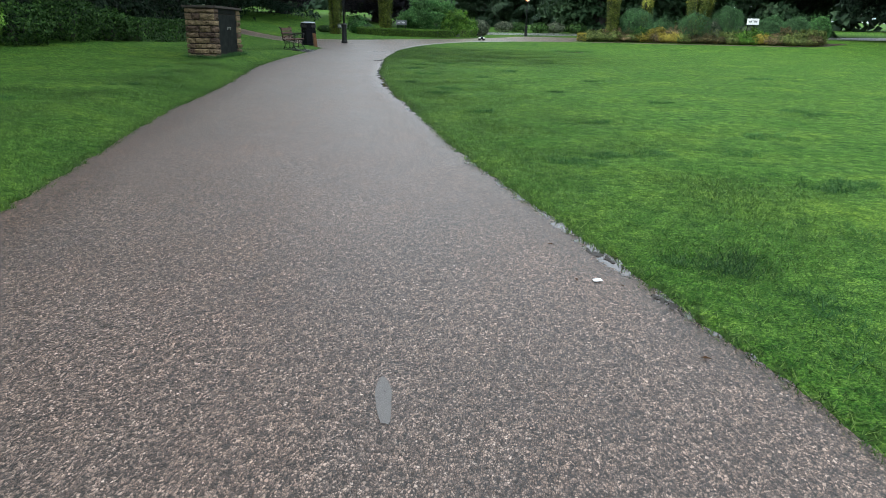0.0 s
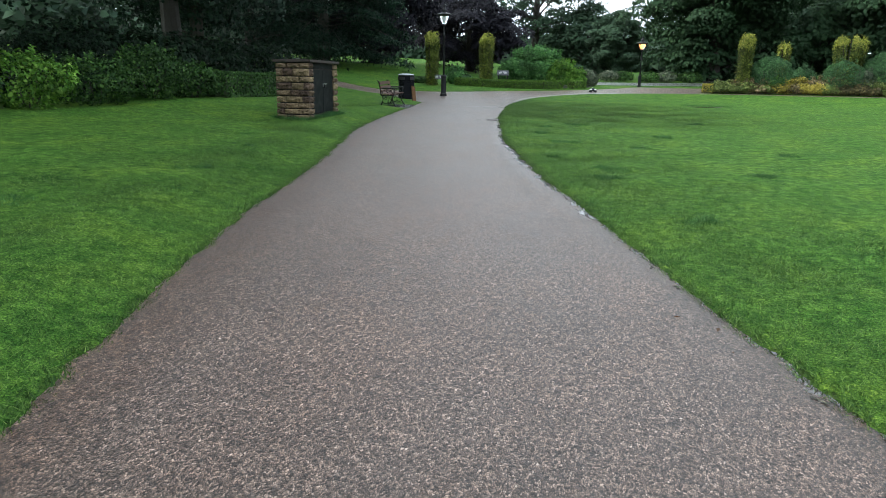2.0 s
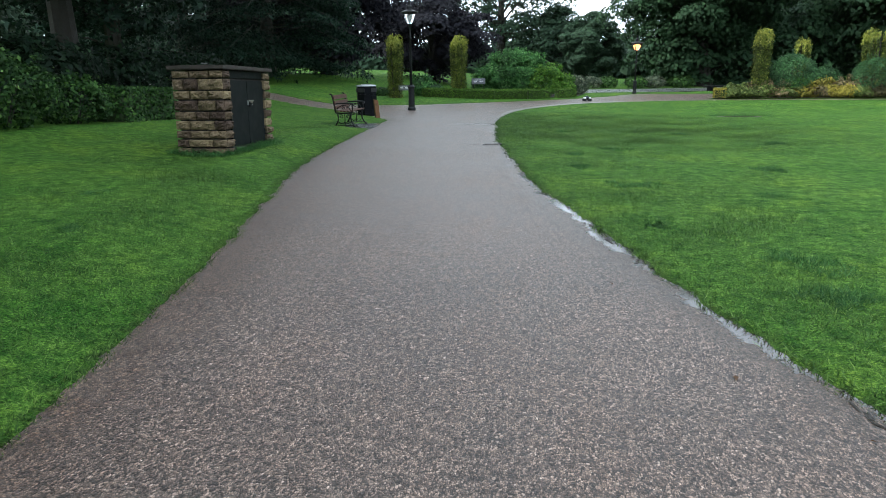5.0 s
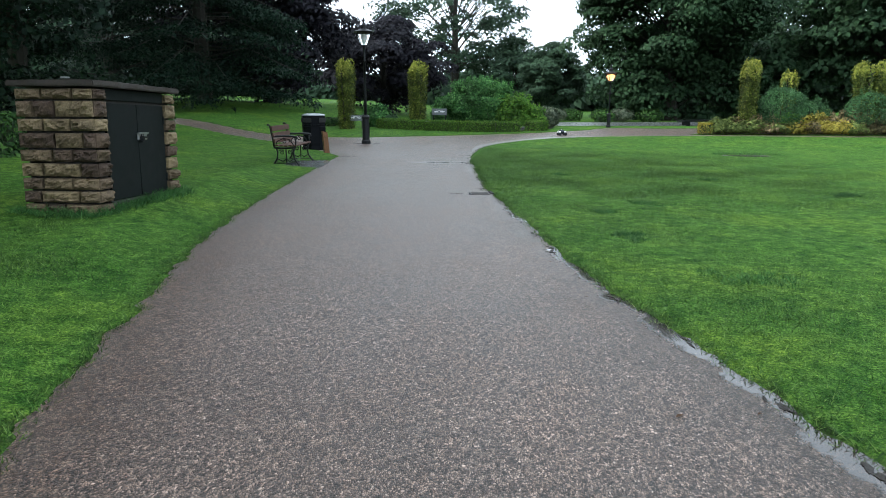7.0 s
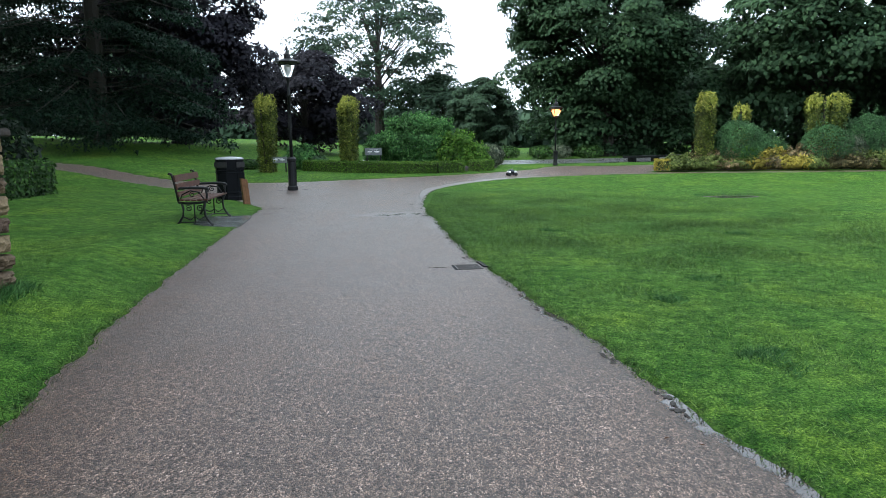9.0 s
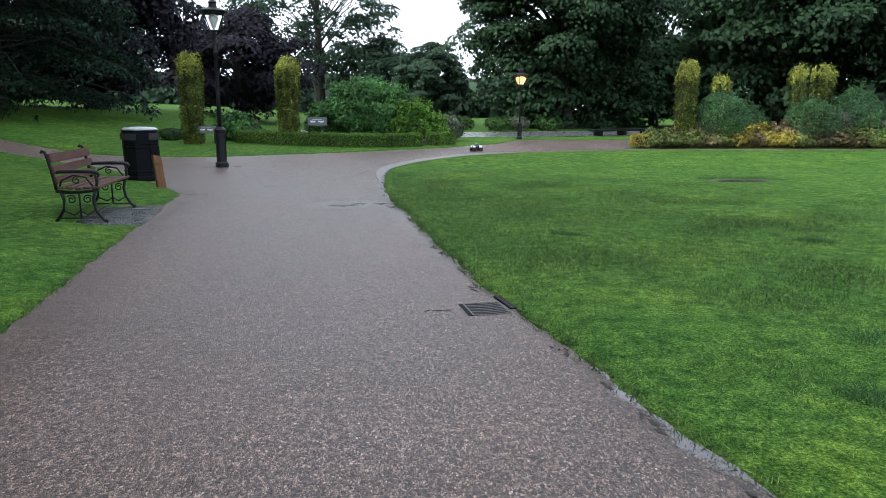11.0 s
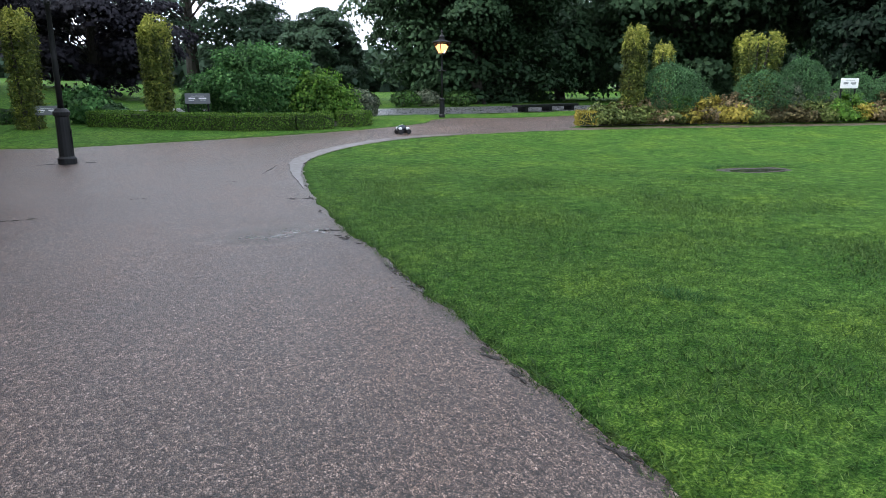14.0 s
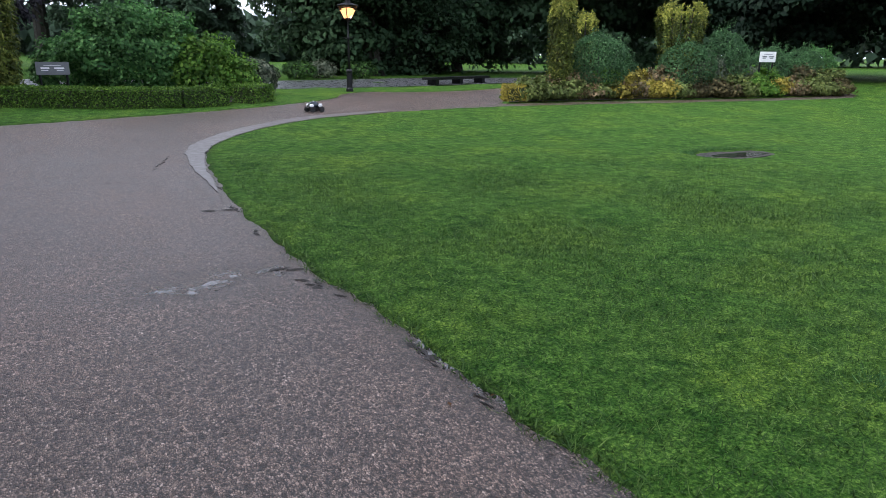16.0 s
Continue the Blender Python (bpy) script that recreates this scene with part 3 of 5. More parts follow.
def mould_seam(x, y, length, width, deg, seed):
    """A broken line of ragged dark clots."""
    r, verts, faces = random.Random(seed), [], []
    a, n = radians(deg), max(2, int(length / max(0.07, width * 1.3)))
    for k in range(n):
        if 0 < k < n - 1 and r.random() < 0.18:
            continue
        u = (k + 0.5) / n - 0.5
        cx, cy = x + length * u * math.cos(a) - r.uniform(-0.5, 0.5) * width * math.sin(a), y + length * u * math.sin(a) + r.uniform(-0.5, 0.5) * width * math.cos(a)
        ln, wd, b, m = length / n * r.uniform(0.4, 0.75), width * r.uniform(0.25, 0.6) * (1.2 - abs(u) * 1.4), len(verts), 11
        turn = a + r.uniform(-0.5, 0.5)
        for q in range(m):
            g = q * math.tau / m
            f = r.uniform(0.55, 1.2)
            p, w = ln * f * math.cos(g), wd * f * math.sin(g)
            px, py = cx + p * math.cos(turn) - w * math.sin(turn), cy + p * math.sin(turn) + w * math.cos(turn)
            verts.append((px, py, gz(px, py) + 0.003))
        verts.append((cx, cy, gz(cx, cy) + 0.009))
        faces += [(b + q, b + (q + 1) % m, b + m) for q in range(m)]
    tagged(new("mould_seam", mesh_of("mould_seam", verts, faces, SOIL)), "dark broken seam of wet leaf mould on the gravel", "mould", kind="structure")


SEAMS = [(-4.98, 36.7, 0.75, 0.14, 100), (-5.12, 32.52, 0.36, 0.10, -15), (-4.87, 30.47, 0.3, 0.08, -22), (-4.76, 29.97, 0.5, 0.07, -70), (-5.52, 35.85, 1.2, 0.045, 80), (-8.25, 31.75, 0.42, 0.09, 15),
         (-9.15, 37.42, 1.0, 0.22, 10), (-4.35, 24.45, 0.25, 0.025, 5), (-6.1, 34.4, 0.2, 0.03, 10), (-7.2, 33.0, 0.25, 0.03, 30)]
for i, seam in enumerate(SEAMS):
    mould_seam(*seam, 50 + i)

def lane(name, pts, width, mat, label, lift=0.03):
    c = rounded(np.array(pts + pts[::-1], float), 6)[: 6 * (len(pts) - 1) + 1]
    verts, faces = [], []
    for k, p in enumerate(c):
        t = c[min(k + 1, len(c) - 1)] - c[max(k - 1, 0)]
        o = np.array([-t[1], t[0]]) / (np.linalg.norm(t) + 1e-9)
        for e in np.linspace(-0.5, 0.5, 5):
            q = p + o * width * e
            verts.append((q[0], q[1], gz(*q) + lift))
    for k in range(len(c) - 1):
        for e in range(4):
            faces.append((5 * k + e, 5 * k + e + 1, 5 * k + e + 6, 5 * k + e + 5))
    tagged(new(name, mesh_of(name, verts, faces, mat)), label, "road", kind="structure")


lane("road", [(-11, 55.0), (-8, 53.2), (-4, 50.8), (1.5, 51.6), (7, 53.6), (14, 53.2), (24, 57), (34, 63)], 6.2, TARMAC, "wet grey tarmac drive crossing behind the beds", 0.035)


# ---- grass blades ----
rng = np.random.default_rng(5)
FIELD_X, FIELD_Y = np.arange(-16.0, 17.0, 0.09), np.arange(-2.0, 46.0, 0.09)
fx, fy = np.meshgrid(FIELD_X, FIELD_Y)
FIELD = -inside_gravel(fx, fy) - waver(fx, fy)


def off_gravel(x, y):
    """Metres from the turf's rim on to the grass, looked up in the field."""
    u, v = np.clip((x + 16.0) / 0.09, 0, len(FIELD_X) - 1.001), np.clip((y + 2.0) / 0.09, 0, len(FIELD_Y) - 1.001)
    i, j = u.astype(int), v.astype(int)
    u, v = u - i, v - j
    return (FIELD[j, i] * (1 - u) + FIELD[j, i + 1] * u) * (1 - v) + (FIELD[j + 1, i] * (1 - u) + FIELD[j + 1, i + 1] * u) * v


def spears(name, verts, n, mat):
    """Many three-cornered blades in one mesh."""
    me = bpy.data.meshes.new(name)
    me.vertices.add(3 * n)
    me.vertices.foreach_set("co", verts.astype(np.float32).ravel())
    me.loops.add(3 * n)
    me.loops.foreach_set("vertex_index", np.arange(3 * n, dtype=np.int32))
    me.polygons.add(n)
    me.polygons.foreach_set("loop_start", np.arange(0, 3 * n, 3, dtype=np.int32))
    me.polygons.foreach_set("loop_total", np.full(n, 3, dtype=np.int32))
    me.materials.append(mat)
    me.update(calc_edges=True)
    return me


def blades(name, count, x0, x1, y0, y1, weight, height, width, mat, label):
    """Single grass blades on the lawn, thicker where weight is high."""
    x, y = rng.uniform(x0, x1, count), rng.uniform(y0, y1, count)
    d = off_gravel(x, y)
    keep = (d > -0.015) & ~((np.abs(x + 8.62 + 0.16 * (y - 29.5)) < 0.5) & (np.abs(y - 29.38) < 0.95)) & (np.hypot((x + 3.79) / 0.09, (y - 24.63) / 0.24) > 1) & (rng.uniform(0, 1, count) < weight(x, y, d)) & (np.hypot((x - 2.75) / 0.8, (y - 33.7) / 0.5) > 1) & ~((x > -8.98) & (x < -8.03) & (y > 20.5) & (y < 22.42))
    x, y, d = x[keep], y[keep], d[keep]
    n = len(x)
    z = ground(x, y) + 0.02 - 0.035 * smooth(0.1, -0.05, d)
    lean = rng.normal(0, 0.85, (n, 2))
    h = height * rng.uniform(0.5, 1.3, n)
    a = rng.uniform(0, math.tau, n)
    side = np.stack([np.cos(a), np.sin(a), 0 * a], 1) * (width * rng.uniform(0.6, 1.3, n))[:, None]
    base = np.stack([x, y, z - 0.01], 1)
    tip = base + np.stack([lean[:, 0] * h, lean[:, 1] * h, h], 1)
    v = np.stack([base - side, base + side, tip], 1)
    return tagged(new(name, spears(name, v.reshape(-1, 3), n, mat)), label, "grass", kind="stuff")


def clumpy(x, y, s, seed):
    return np.array([noise.noise(Vector((a * s, b * s, seed))) for a, b in zip(x, y)])


blades("grass", 2300000, -11, 8, 1.5, 32, lambda x, y, d: smooth(4.2, 0.1, d) * 0.85 * smooth(35, 5, y) + 0.03, 0.034, 0.0042, GRASSBLADE, "short wet mown grass blades")
blades("grass", 380000, -4.8, 5.5, 21.5, 36.0, lambda x, y, d: 0.9 * smooth(21.5, 27, y) * smooth(37, 27, y + 0.5 * x) * smooth(5.5, 0.0, x), 0.036, 0.0046, GRASSBLADE, "wet mown grass beside the bend of the path")
blades("grass", 22000, -9.4, -7.4, 20.0, 23.6, lambda x, y, d: smooth(0.24, 0.05, np.minimum(np.where((y > 20.4) & (y < 22.5), np.abs(x + 7.97), 9.0), np.where((x < -7.9) & (x > -9.0), np.abs(y - 20.42), 9.0))), 0.10, 0.005, TUFTBLADE, "long grass left uncut round the cabinet's foot")
blades("grass", 90000, -13, 16, 4, 30, lambda x, y, d: smooth(0.05, 0.6, clumpy(x, y, 0.8, 3)) * 0.7 + 0.1, 0.03, 0.006, GRASSBLADE, "wet lawn grass standing in uneven tufts")
blades("grass", 330000, -9.5, 6, 2, 40, lambda x, y, d: smooth(0.16, 0.0, d), 0.024, 0.0034, GRASSBLADE, "longer grass overhanging the path edge")
TUFTS = [(3.45, 4.95, 0.35), (3.75, 4.4, 0.4), (4.0, 3.8, 0.45), (2.45, 8.0, 0.3), (2.9, 8.5, 0.25), (3.45, 8.75, 0.3), (4.35, 9.15, 0.35), (1.05, 11.95, 0.25), (-0.05, 15.45, 0.3), (2.9, 11.3, 0.3), (-1.26, 19.2, 0.32), (-1.2, 16.9, 0.26),
         (-1.4, 23.6, 0.28), (-2.05, 21.0, 0.2), (-0.3, 15.6, 0.2), (0.4, 18.5, 0.3), (-2.2, 22.7, 0.18), (-1.95, 20.75, 0.2), (-0.15, 14.6, 0.25), (5.0, 7.6, 0.4), (5.2, 10.4, 0.35), (6.5, 13.5, 0.4), (0.9, 21.0, 0.3), (7.7, 20.8, 0.4), (2.2, 15.5, 0.25),
         (4.1, 14.2, 0.3), (-5.6, 12.3, 0.3), (-6.3, 14.8, 0.28), (-5.9, 9.6, 0.3), (-7.4, 16.5, 0.3), (3.1, 18.3, 0.3), (0.2, 27.0, 0.22), (-2.6, 27.5, 0.2), (1.8, 25.0, 0.25), (4.6, 5.8, 0.3), (-4.6, 6.5, 0.25)]
for a, b, r in TUFTS:
    blades("grass_tuft", int(9500 * r), a - 1.3 * r, a + 1.3 * r, b - 1.3 * r, b + 1.3 * r, lambda x, y, d: smooth(1.1 * r, 0.1 * r, np.hypot(x - a, y - b) + 1.1 * r * clumpy(x, y, 4.0, a)) * smooth(0, 0.2, d), 0.052, 0.0042, TUFTBLADE, "dark rank tuft of uncut grass in the lawn")
blades("grass", 16000, 1.4, 4.2, 33.1, 34.8, lambda x, y, d: smooth(0.26, 0.02, np.abs(np.hypot((x - 2.75) / 0.75, (y - 33.8) / 0.36) - 1.2)) * (0.12 + 0.5 * smooth(33.75, 34.1, y)), 0.075, 0.006, TUFTBLADE, "rough grass standing round the muddy hollow")


# torn clods of soil and mould along the turf's rim
bits = random.Random(12)
for i in range(44):
    p, w = rim(along(bits.uniform(4.0, 38.0) if i < 24 else bits.uniform(19.0, 33.0)))
    steps = np.linspace(-0.25, 0.25, 51)
    gap = np.abs(off_gravel(p[0] + w[0] * steps, p[1] + w[1] * steps) + 0.01)
    q = p + w * (steps[int(np.argmin(gap))] + bits.uniform(-0.01, 0.03))
    mould_seam(q[0], q[1], bits.uniform(0.08, 0.28), bits.uniform(0.03, 0.06), math.degrees(math.atan2(-w[0], w[1])) + bits.uniform(-15, 15), 90 + i)


# ---- stone cabinet on the bank ----
def stone_block(w, h, d, seed):
    """A rough-faced block, its face towards -y, centred, face uneven and proud."""
    r = random.Random(seed)
    nx, nz = max(5, int(w / 0.03)), 6
    verts, faces = [], []
    for j in range(nz + 1):
        for i in range(nx + 1):
            u, v = i / nx - 0.5, j / nz - 0.5
            rim = min(1.0, 4.5 * min(0.5 - abs(u), 0.5 - abs(v) * 1.0))
            out = (0.024 + 0.03 * r.random()) * rim + (0.045 * noise.noise(Vector((u * w * 9, v * h * 13, seed))) + 0.03 * noise.noise(Vector((u * w * 26, v * h * 34, seed + 5))) if 0 < rim else 0)
            verts.append((u * w, -d / 2 - out, v * h))
    for j in range(nz):
        for i in range(nx):
            k = j * (nx + 1) + i
            faces.append((k, k + 1, k + nx + 2, k + nx + 1))
    b = len(verts)
    verts += [(-w / 2, d / 2, -h / 2), (w / 2, d / 2, -h / 2), (w / 2, d / 2, h / 2), (-w / 2, d / 2, h / 2)]
    top = nz * (nx + 1)
    faces += [tuple([b + 1, b] + list(range(0, nx + 1))), tuple([b + 3, b + 2] + [top + i for i in range(nx, -1, -1)]),
              tuple([b, b + 3] + [j * (nx + 1) for j in range(nz, -1, -1)]), tuple([b + 2, b + 1] + [j * (nx + 1) + nx for j in range(nz + 1)]), (b, b + 1, b + 2, b + 3)]
    return mesh_of("stone_block", verts, faces, STONE)


def stone_wall(parent, origin, along, out, length, courses, seed, z0=-0.16):
    """Blocks in courses along a wall; each block an object under the wall."""
    r, z = random.Random(seed), z0
    turn = Matrix((along, (-out[0], -out[1], 0), (0, 0, 1))).transposed().to_4x4()
    for c, h in enumerate(courses):
        x = 0.0
        while x < length - 0.01:
            w = min(r.uniform(0.2, 0.5), length - x)
            if length - x - w < 0.14:
                w = length - x
            me = stone_block(w - 0.026, h - 0.026, 0.10, r.randrange(10000))
            ob = new("stone_block", me)
            ob.parent = parent
            ob.matrix_local = Matrix.Translation(Vector(origin) + Vector(along) * (x + w / 2) + Vector((0, 0, z + h / 2))) @ turn
            x += w
        z += h


def stone_cabinet():
    """Sandstone housing with a flat coping and two steel doors facing the path."""
    front, deep, tall = 1.85, 0.95, 1.306
    c = thing("utility_cabinet", Matrix.Translation((-8.0, 20.585, 0.315)) @ pose(0, 0, 0, -1.9, -0.12, 1.9), "rough sandstone utility cabinet with dark green steel doors", "cabinet")
    # local x: away from the path is -x; local y runs along the front
    courses = [0.15, 0.15, 0.15, 0.17, 0.155, 0.19, 0.16, 0.20, 0.135]
    bm = bmesh.new()
    box(bm, (deep - 0.13, front - 0.13, tall + 0.1), (-deep / 2, front / 2, tall / 2 - 0.07))
    part("core", bm, MORTAR, c)
    side = new("side_wall", None)
    side.parent = c
    stone_wall(side, (-deep, 0.05, 0), (1, 0, 0), (0, -1, 0), deep, courses, 3)
    back = new("far_wall", None)
    back.parent = c
    stone_wall(back, (0, front - 0.05, 0), (-1, 0, 0), (0, 1, 0), deep, courses, 4)
    rear = new("rear_wall", None)
    rear.parent = c
    stone_wall(rear, (-deep + 0.05, front - 0.1, 0), (0, -1, 0), (-1, 0, 0), front - 0.2, courses, 5)
    pier = new("front_pier", None)
    pier.parent = c
    stone_wall(pier, (-0.05, 0.0, 0), (0, 1, 0), (1, 0, 0), 0.26, courses, 6)
    pier2 = new("front_pier", None)
    pier2.parent = c
    stone_wall(pier2, (-0.05, front - 0.26, 0), (0, 1, 0), (1, 0, 0), 0.26, courses, 8)
    bm = bmesh.new()
    box(bm, (deep + 0.11, front + 0.11, 0.07), (-deep / 2, front / 2, tall + 0.04), 0.012)
    bmesh.ops.subdivide_edges(bm, edges=[e for e in bm.edges if e.calc_length() > 0.5], cuts=14)
    for v in bm.verts:
        v.co += Vector((noise.noise(v.co * 5), noise.noise(v.co * 6 + Vector((3, 1, 2))), noise.noise(v.co * 4))) * 0.012
    part("coping", bm, COPING, c, "mossy flat stone coping")
    bm = bmesh.new()
    box(bm, (0.06, front - 0.52, 0.13), (-0.06, front / 2, tall - 0.07), 0.006)
    part("lintel", bm, GREENSTEEL, c, "dark green steel head rail")
    for k in (0, 1):
        w = (front - 0.54) / 2
        bm = bmesh.new()
        box(bm, (0.035, w - 0.008, tall - 0.17), (-0.045, 0.27 + w * (k + 0.5), (tall - 0.17) / 2), 0.004)
        door = part("door", bm, GREENSTEEL, c, "dark green painted steel door")
        if k == 0:
            bm = bmesh.new()
            box(bm, (0.012, 0.22, 0.085), (-0.018, 0.27 + w + 0.08, 0.745), 0.004)
            box(bm, (0.045, 0.23, 0.018), (-0.006, 0.27 + w + 0.08, 0.785), 0.005)
            lock = part("lock_plate", bm, CHROME, door, "worn steel lock plate")
            bm = bmesh.new()
            box(bm, (0.05, 0.055, 0.075), (0.002, 0.27 + w + 0.045, 0.715), 0.01)
            tube(bm, [(0.004, 0.27 + w + 0.025, 0.74), (0.006, 0.27 + w + 0.025, 0.775), (0.006, 0.27 + w + 0.065, 0.775), (0.004, 0.27 + w + 0.065, 0.74)], [0.006] * 4, 6)
            box(bm, (0.03, 0.10, 0.02), (-0.004, 0.27 + w + 0.13, 0.735), 0.006)
            part("padlock", bm, BLACKIRON, door, "dark padlock and hasp")
        for z in (0.2, 0.95):
            bm = bmesh.new()
            tube(bm, [(-0.022, 0.285 + k * (front - 0.57), z - 0.05), (-0.022, 0.285 + k * (front - 0.57), z + 0.05)], [0.012, 0.012], 8)
            part("hinge", bm, GREENSTEEL, door)
    bm = bmesh.new()
    box(bm, (0.05, front - 0.5, 0.06), (-0.05, front / 2, -0.04), 0.005)
    part("threshold", bm, MORTAR, c)
    return c


stone_cabinet()
bm = bmesh.new()
box(bm, (0.10, 0.06, 0.02), (0, 0, 0.01), 0.006)
lichen = part("stone_chip", bm, SLAB)
lichen.matrix_world = pose(-8.33, 20.65, 1.712, 0, 0, 30)
tagged(lichen, "pale stone chip lying on the cabinet coping", "stone")


# ---- bench, slab, bin, post ----
def scroll(cx, cz, r0, turns, start, sign=1, n=22):
    return [(cx + r0 * (1 - 0.75 * k / n) * math.cos(start + sign * turns * math.tau * k / n), cz + r0 * (1 - 0.75 * k / n) * math.sin(start + sign * turns * math.tau * k / n)) for k in range(n + 1)]


def iron_bench():
    """Cast-iron ends with scrolls, timber slats; seat faces +x, length along y."""
    b = thing("park_bench", pose(-8.94, 29.42, 0.013, 0, 0, 6.4), "cast-iron park bench with wet red-brown timber slats", "bench")
    for s in (-0.72, 0.72):
        bm = bmesh.new()
        bar = lambda pts, r: tube(bm, [(x, s, z) for x, z in pts], [r] * len(pts) if isinstance(r, float) else r, 8)
        bar([(-0.27, 0.44), (-0.285, 0.56), (-0.31, 0.70), (-0.34, 0.85), (-0.365, 0.93), (-0.395, 0.945), (-0.415, 0.92)], [0.024, 0.024, 0.023, 0.022, 0.021, 0.02, 0.018])
        bar([(-0.28, 0.42), (-0.10, 0.40), (0.10, 0.41), (0.24, 0.435)], 0.022)
        bar([(0.20, 0.42), (0.17, 0.30), (0.19, 0.17), (0.25, 0.07), (0.29, 0.02), (0.33, 0.02)], [0.024, 0.022, 0.021, 0.022, 0.024, 0.02])
        bar([(-0.22, 0.42), (-0.19, 0.30), (-0.21, 0.17), (-0.27, 0.07), (-0.31, 0.02), (-0.35, 0.02)], [0.024, 0.022, 0.021, 0.022, 0.024, 0.02])
        bar([(-0.20, 0.16), (-0.08, 0.10), (0.0, 0.16), (0.08, 0.10), (0.18, 0.16)], 0.012)
        bar([(-0.26, 0.06), (0.24, 0.06)], 0.010)
        bar([(0.0, 0.40), (0.0, 0.30), (0.0, 0.06)], [0.016, 0.012, 0.014])
        bar(scroll(0.10, 0.31, 0.06, 1.4, 0.6), 0.010)
        bar(scroll(-0.10, 0.31, 0.06, 1.4, 2.5, -1), 0.010)
        part("bench_end", bm, BLACKIRON, b, "black cast-iron scrolled bench end", True)
        bm = bmesh.new()
        bar = lambda pts, r: tube(bm, [(x, s, z) for x, z in pts], [r] * len(pts) if isinstance(r, float) else r, 8)
        bar([(-0.305, 0.66), (-0.22, 0.675), (0.0, 0.68), (0.18, 0.675), (0.25, 0.66), (0.27, 0.63), (0.255, 0.605)], [0.02, 0.024, 0.026, 0.026, 0.026, 0.022, 0.018])
        bar([(0.22, 0.44), (0.235, 0.55), (0.22, 0.66)], 0.02)
        bar([(-0.24, 0.45), (-0.20, 0.56), (-0.05, 0.63), (0.10, 0.60), (0.19, 0.46)], 0.012)
        bar(scroll(-0.02, 0.56, 0.055, 1.3, 1.0), 0.009)
        part("armrest", bm, BLACKIRON, b, "black cast-iron armrest with scrollwork", True)
    for k in range(5):
        bm = bmesh.new()
        box(bm, (0.082, 1.56, 0.03), (-0.20 + 0.104 * k, 0, 0.455 + 0.006 * abs(k - 2)), 0.007)
        part("seat_slat", bm, SLATWOOD, b)
    for z, h, x in ((0.565, 0.10, -0.268), (0.705, 0.105, -0.292), (0.85, 0.12, -0.322)):
        bm = bmesh.new()
        box(bm, (0.03, 1.56, h), (0, 0, 0), 0.007, Matrix.Rotation(radians(-11), 4, "Y"))
        bmesh.ops.translate(bm, vec=(x + 0.02, 0, z), verts=bm.verts)
        part("back_slat", bm, SLATWOOD, b)
    bm = bmesh.new()
    tube(bm, [(0, -0.72, 0.07), (0, 0.72, 0.07)], [0.011, 0.011], 8)
    part("stretcher", bm, BLACKIRON, b)


def flagstones():
    for k, (y, w) in enumerate(((28.83, 0.74), (29.59, 0.74), (30.13, 0.3))):
        bm = bmesh.new()
        box(bm, (0.92, w, 0.06), (0, 0, 0), 0.006)
        ob = part("flagstone", bm, SLAB)
        ob.matrix_world = pose(-8.53 - 0.12 * k, y, -0.018, 0, 0, 9)
        tagged(ob, "wet grey stone flag under the bench", "flagstone", "flags under the bench")


def litter_bin():
    b = thing("litter_bin", pose(-10.08, 34.35, gz(-10.08, 34.35), 0, 0, -18) @ Matrix.Diagonal((0.97, 0.97, 0.93, 1)), "charcoal litter bin with pale wet lid and slot openings", "bin")
    bm = bmesh.new()
    lathe(bm, [(0.38, 0.0), (0.385, 0.03), (0.385, 0.10), (0.37, 0.12), (0.37, 0.20), (0.385, 0.21), (0.385, 0.24), (0.37, 0.25), (0.37, 0.74), (0.388, 0.75), (0.388, 0.78), (0.372, 0.79), (0.372, 0.83), (0.388, 0.832), (0.388, 0.838), (0.375, 0.84)], 8, math.pi / 8)
    part("body", bm, BINGREY, b)
    bm = bmesh.new()
    lathe(bm, [(0.375, 0.842), (0.375, 0.85), (0.378, 1.10), (0.385, 1.13)], 8, math.pi / 8)
    hood = part("hood", bm, BINGREY, b)
    for k in range(4):
        a = k * math.pi / 2
        bm = bmesh.new()
        box(bm, (0.02, 0.36, 0.15), (0, 0, 0), 0.008)
        bmesh.ops.transform(bm, matrix=Matrix.Rotation(a, 4, "Z") @ Matrix.Translation((0.352, 0, 0.99)), verts=bm.verts)
        part("opening", bm, RUBBER, hood, "dark slot opening")
    bm = bmesh.new()
    lathe(bm, [(0.385, 1.132), (0.388, 1.15), (0.37, 1.172), (0.31, 1.195), (0.15, 1.212), (0.02, 1.216)], 8, math.pi / 8)
    part("lid", bm, LIDGREY, b, "pale wet domed lid", True)
    bm = bmesh.new()
    box(bm, (0.02, 0.30, 0.42), (0.352, 0, 0.57), 0.006)
    part("front_panel", bm, BINGREY, b)


def marker_post():
    p = thing("marker_post", pose(-9.2, 32.85, gz(-9.2, 32.85) - 0.03, 0, -5, 35), "short orange-brown timber marker post with a sloping top", "post")
    bm = bmesh.new()
    box(bm, (0.15, 0.12, 0.66), (0, 0, 0.33), 0.008)
    for v in bm.verts:
        if v.co.z > 0.5:
            v.co.z += 0.35 * -v.co.x
    part("shaft", bm, POSTWOOD, p)
    bm = bmesh.new()
    box(bm, (0.006, 0.09, 0.10), (0.078, 0, 0.46), 0.002)
    part("plate", bm, INK, p, "small dark waymark plate")


iron_bench()
flagstones()
litter_bin()
marker_post()


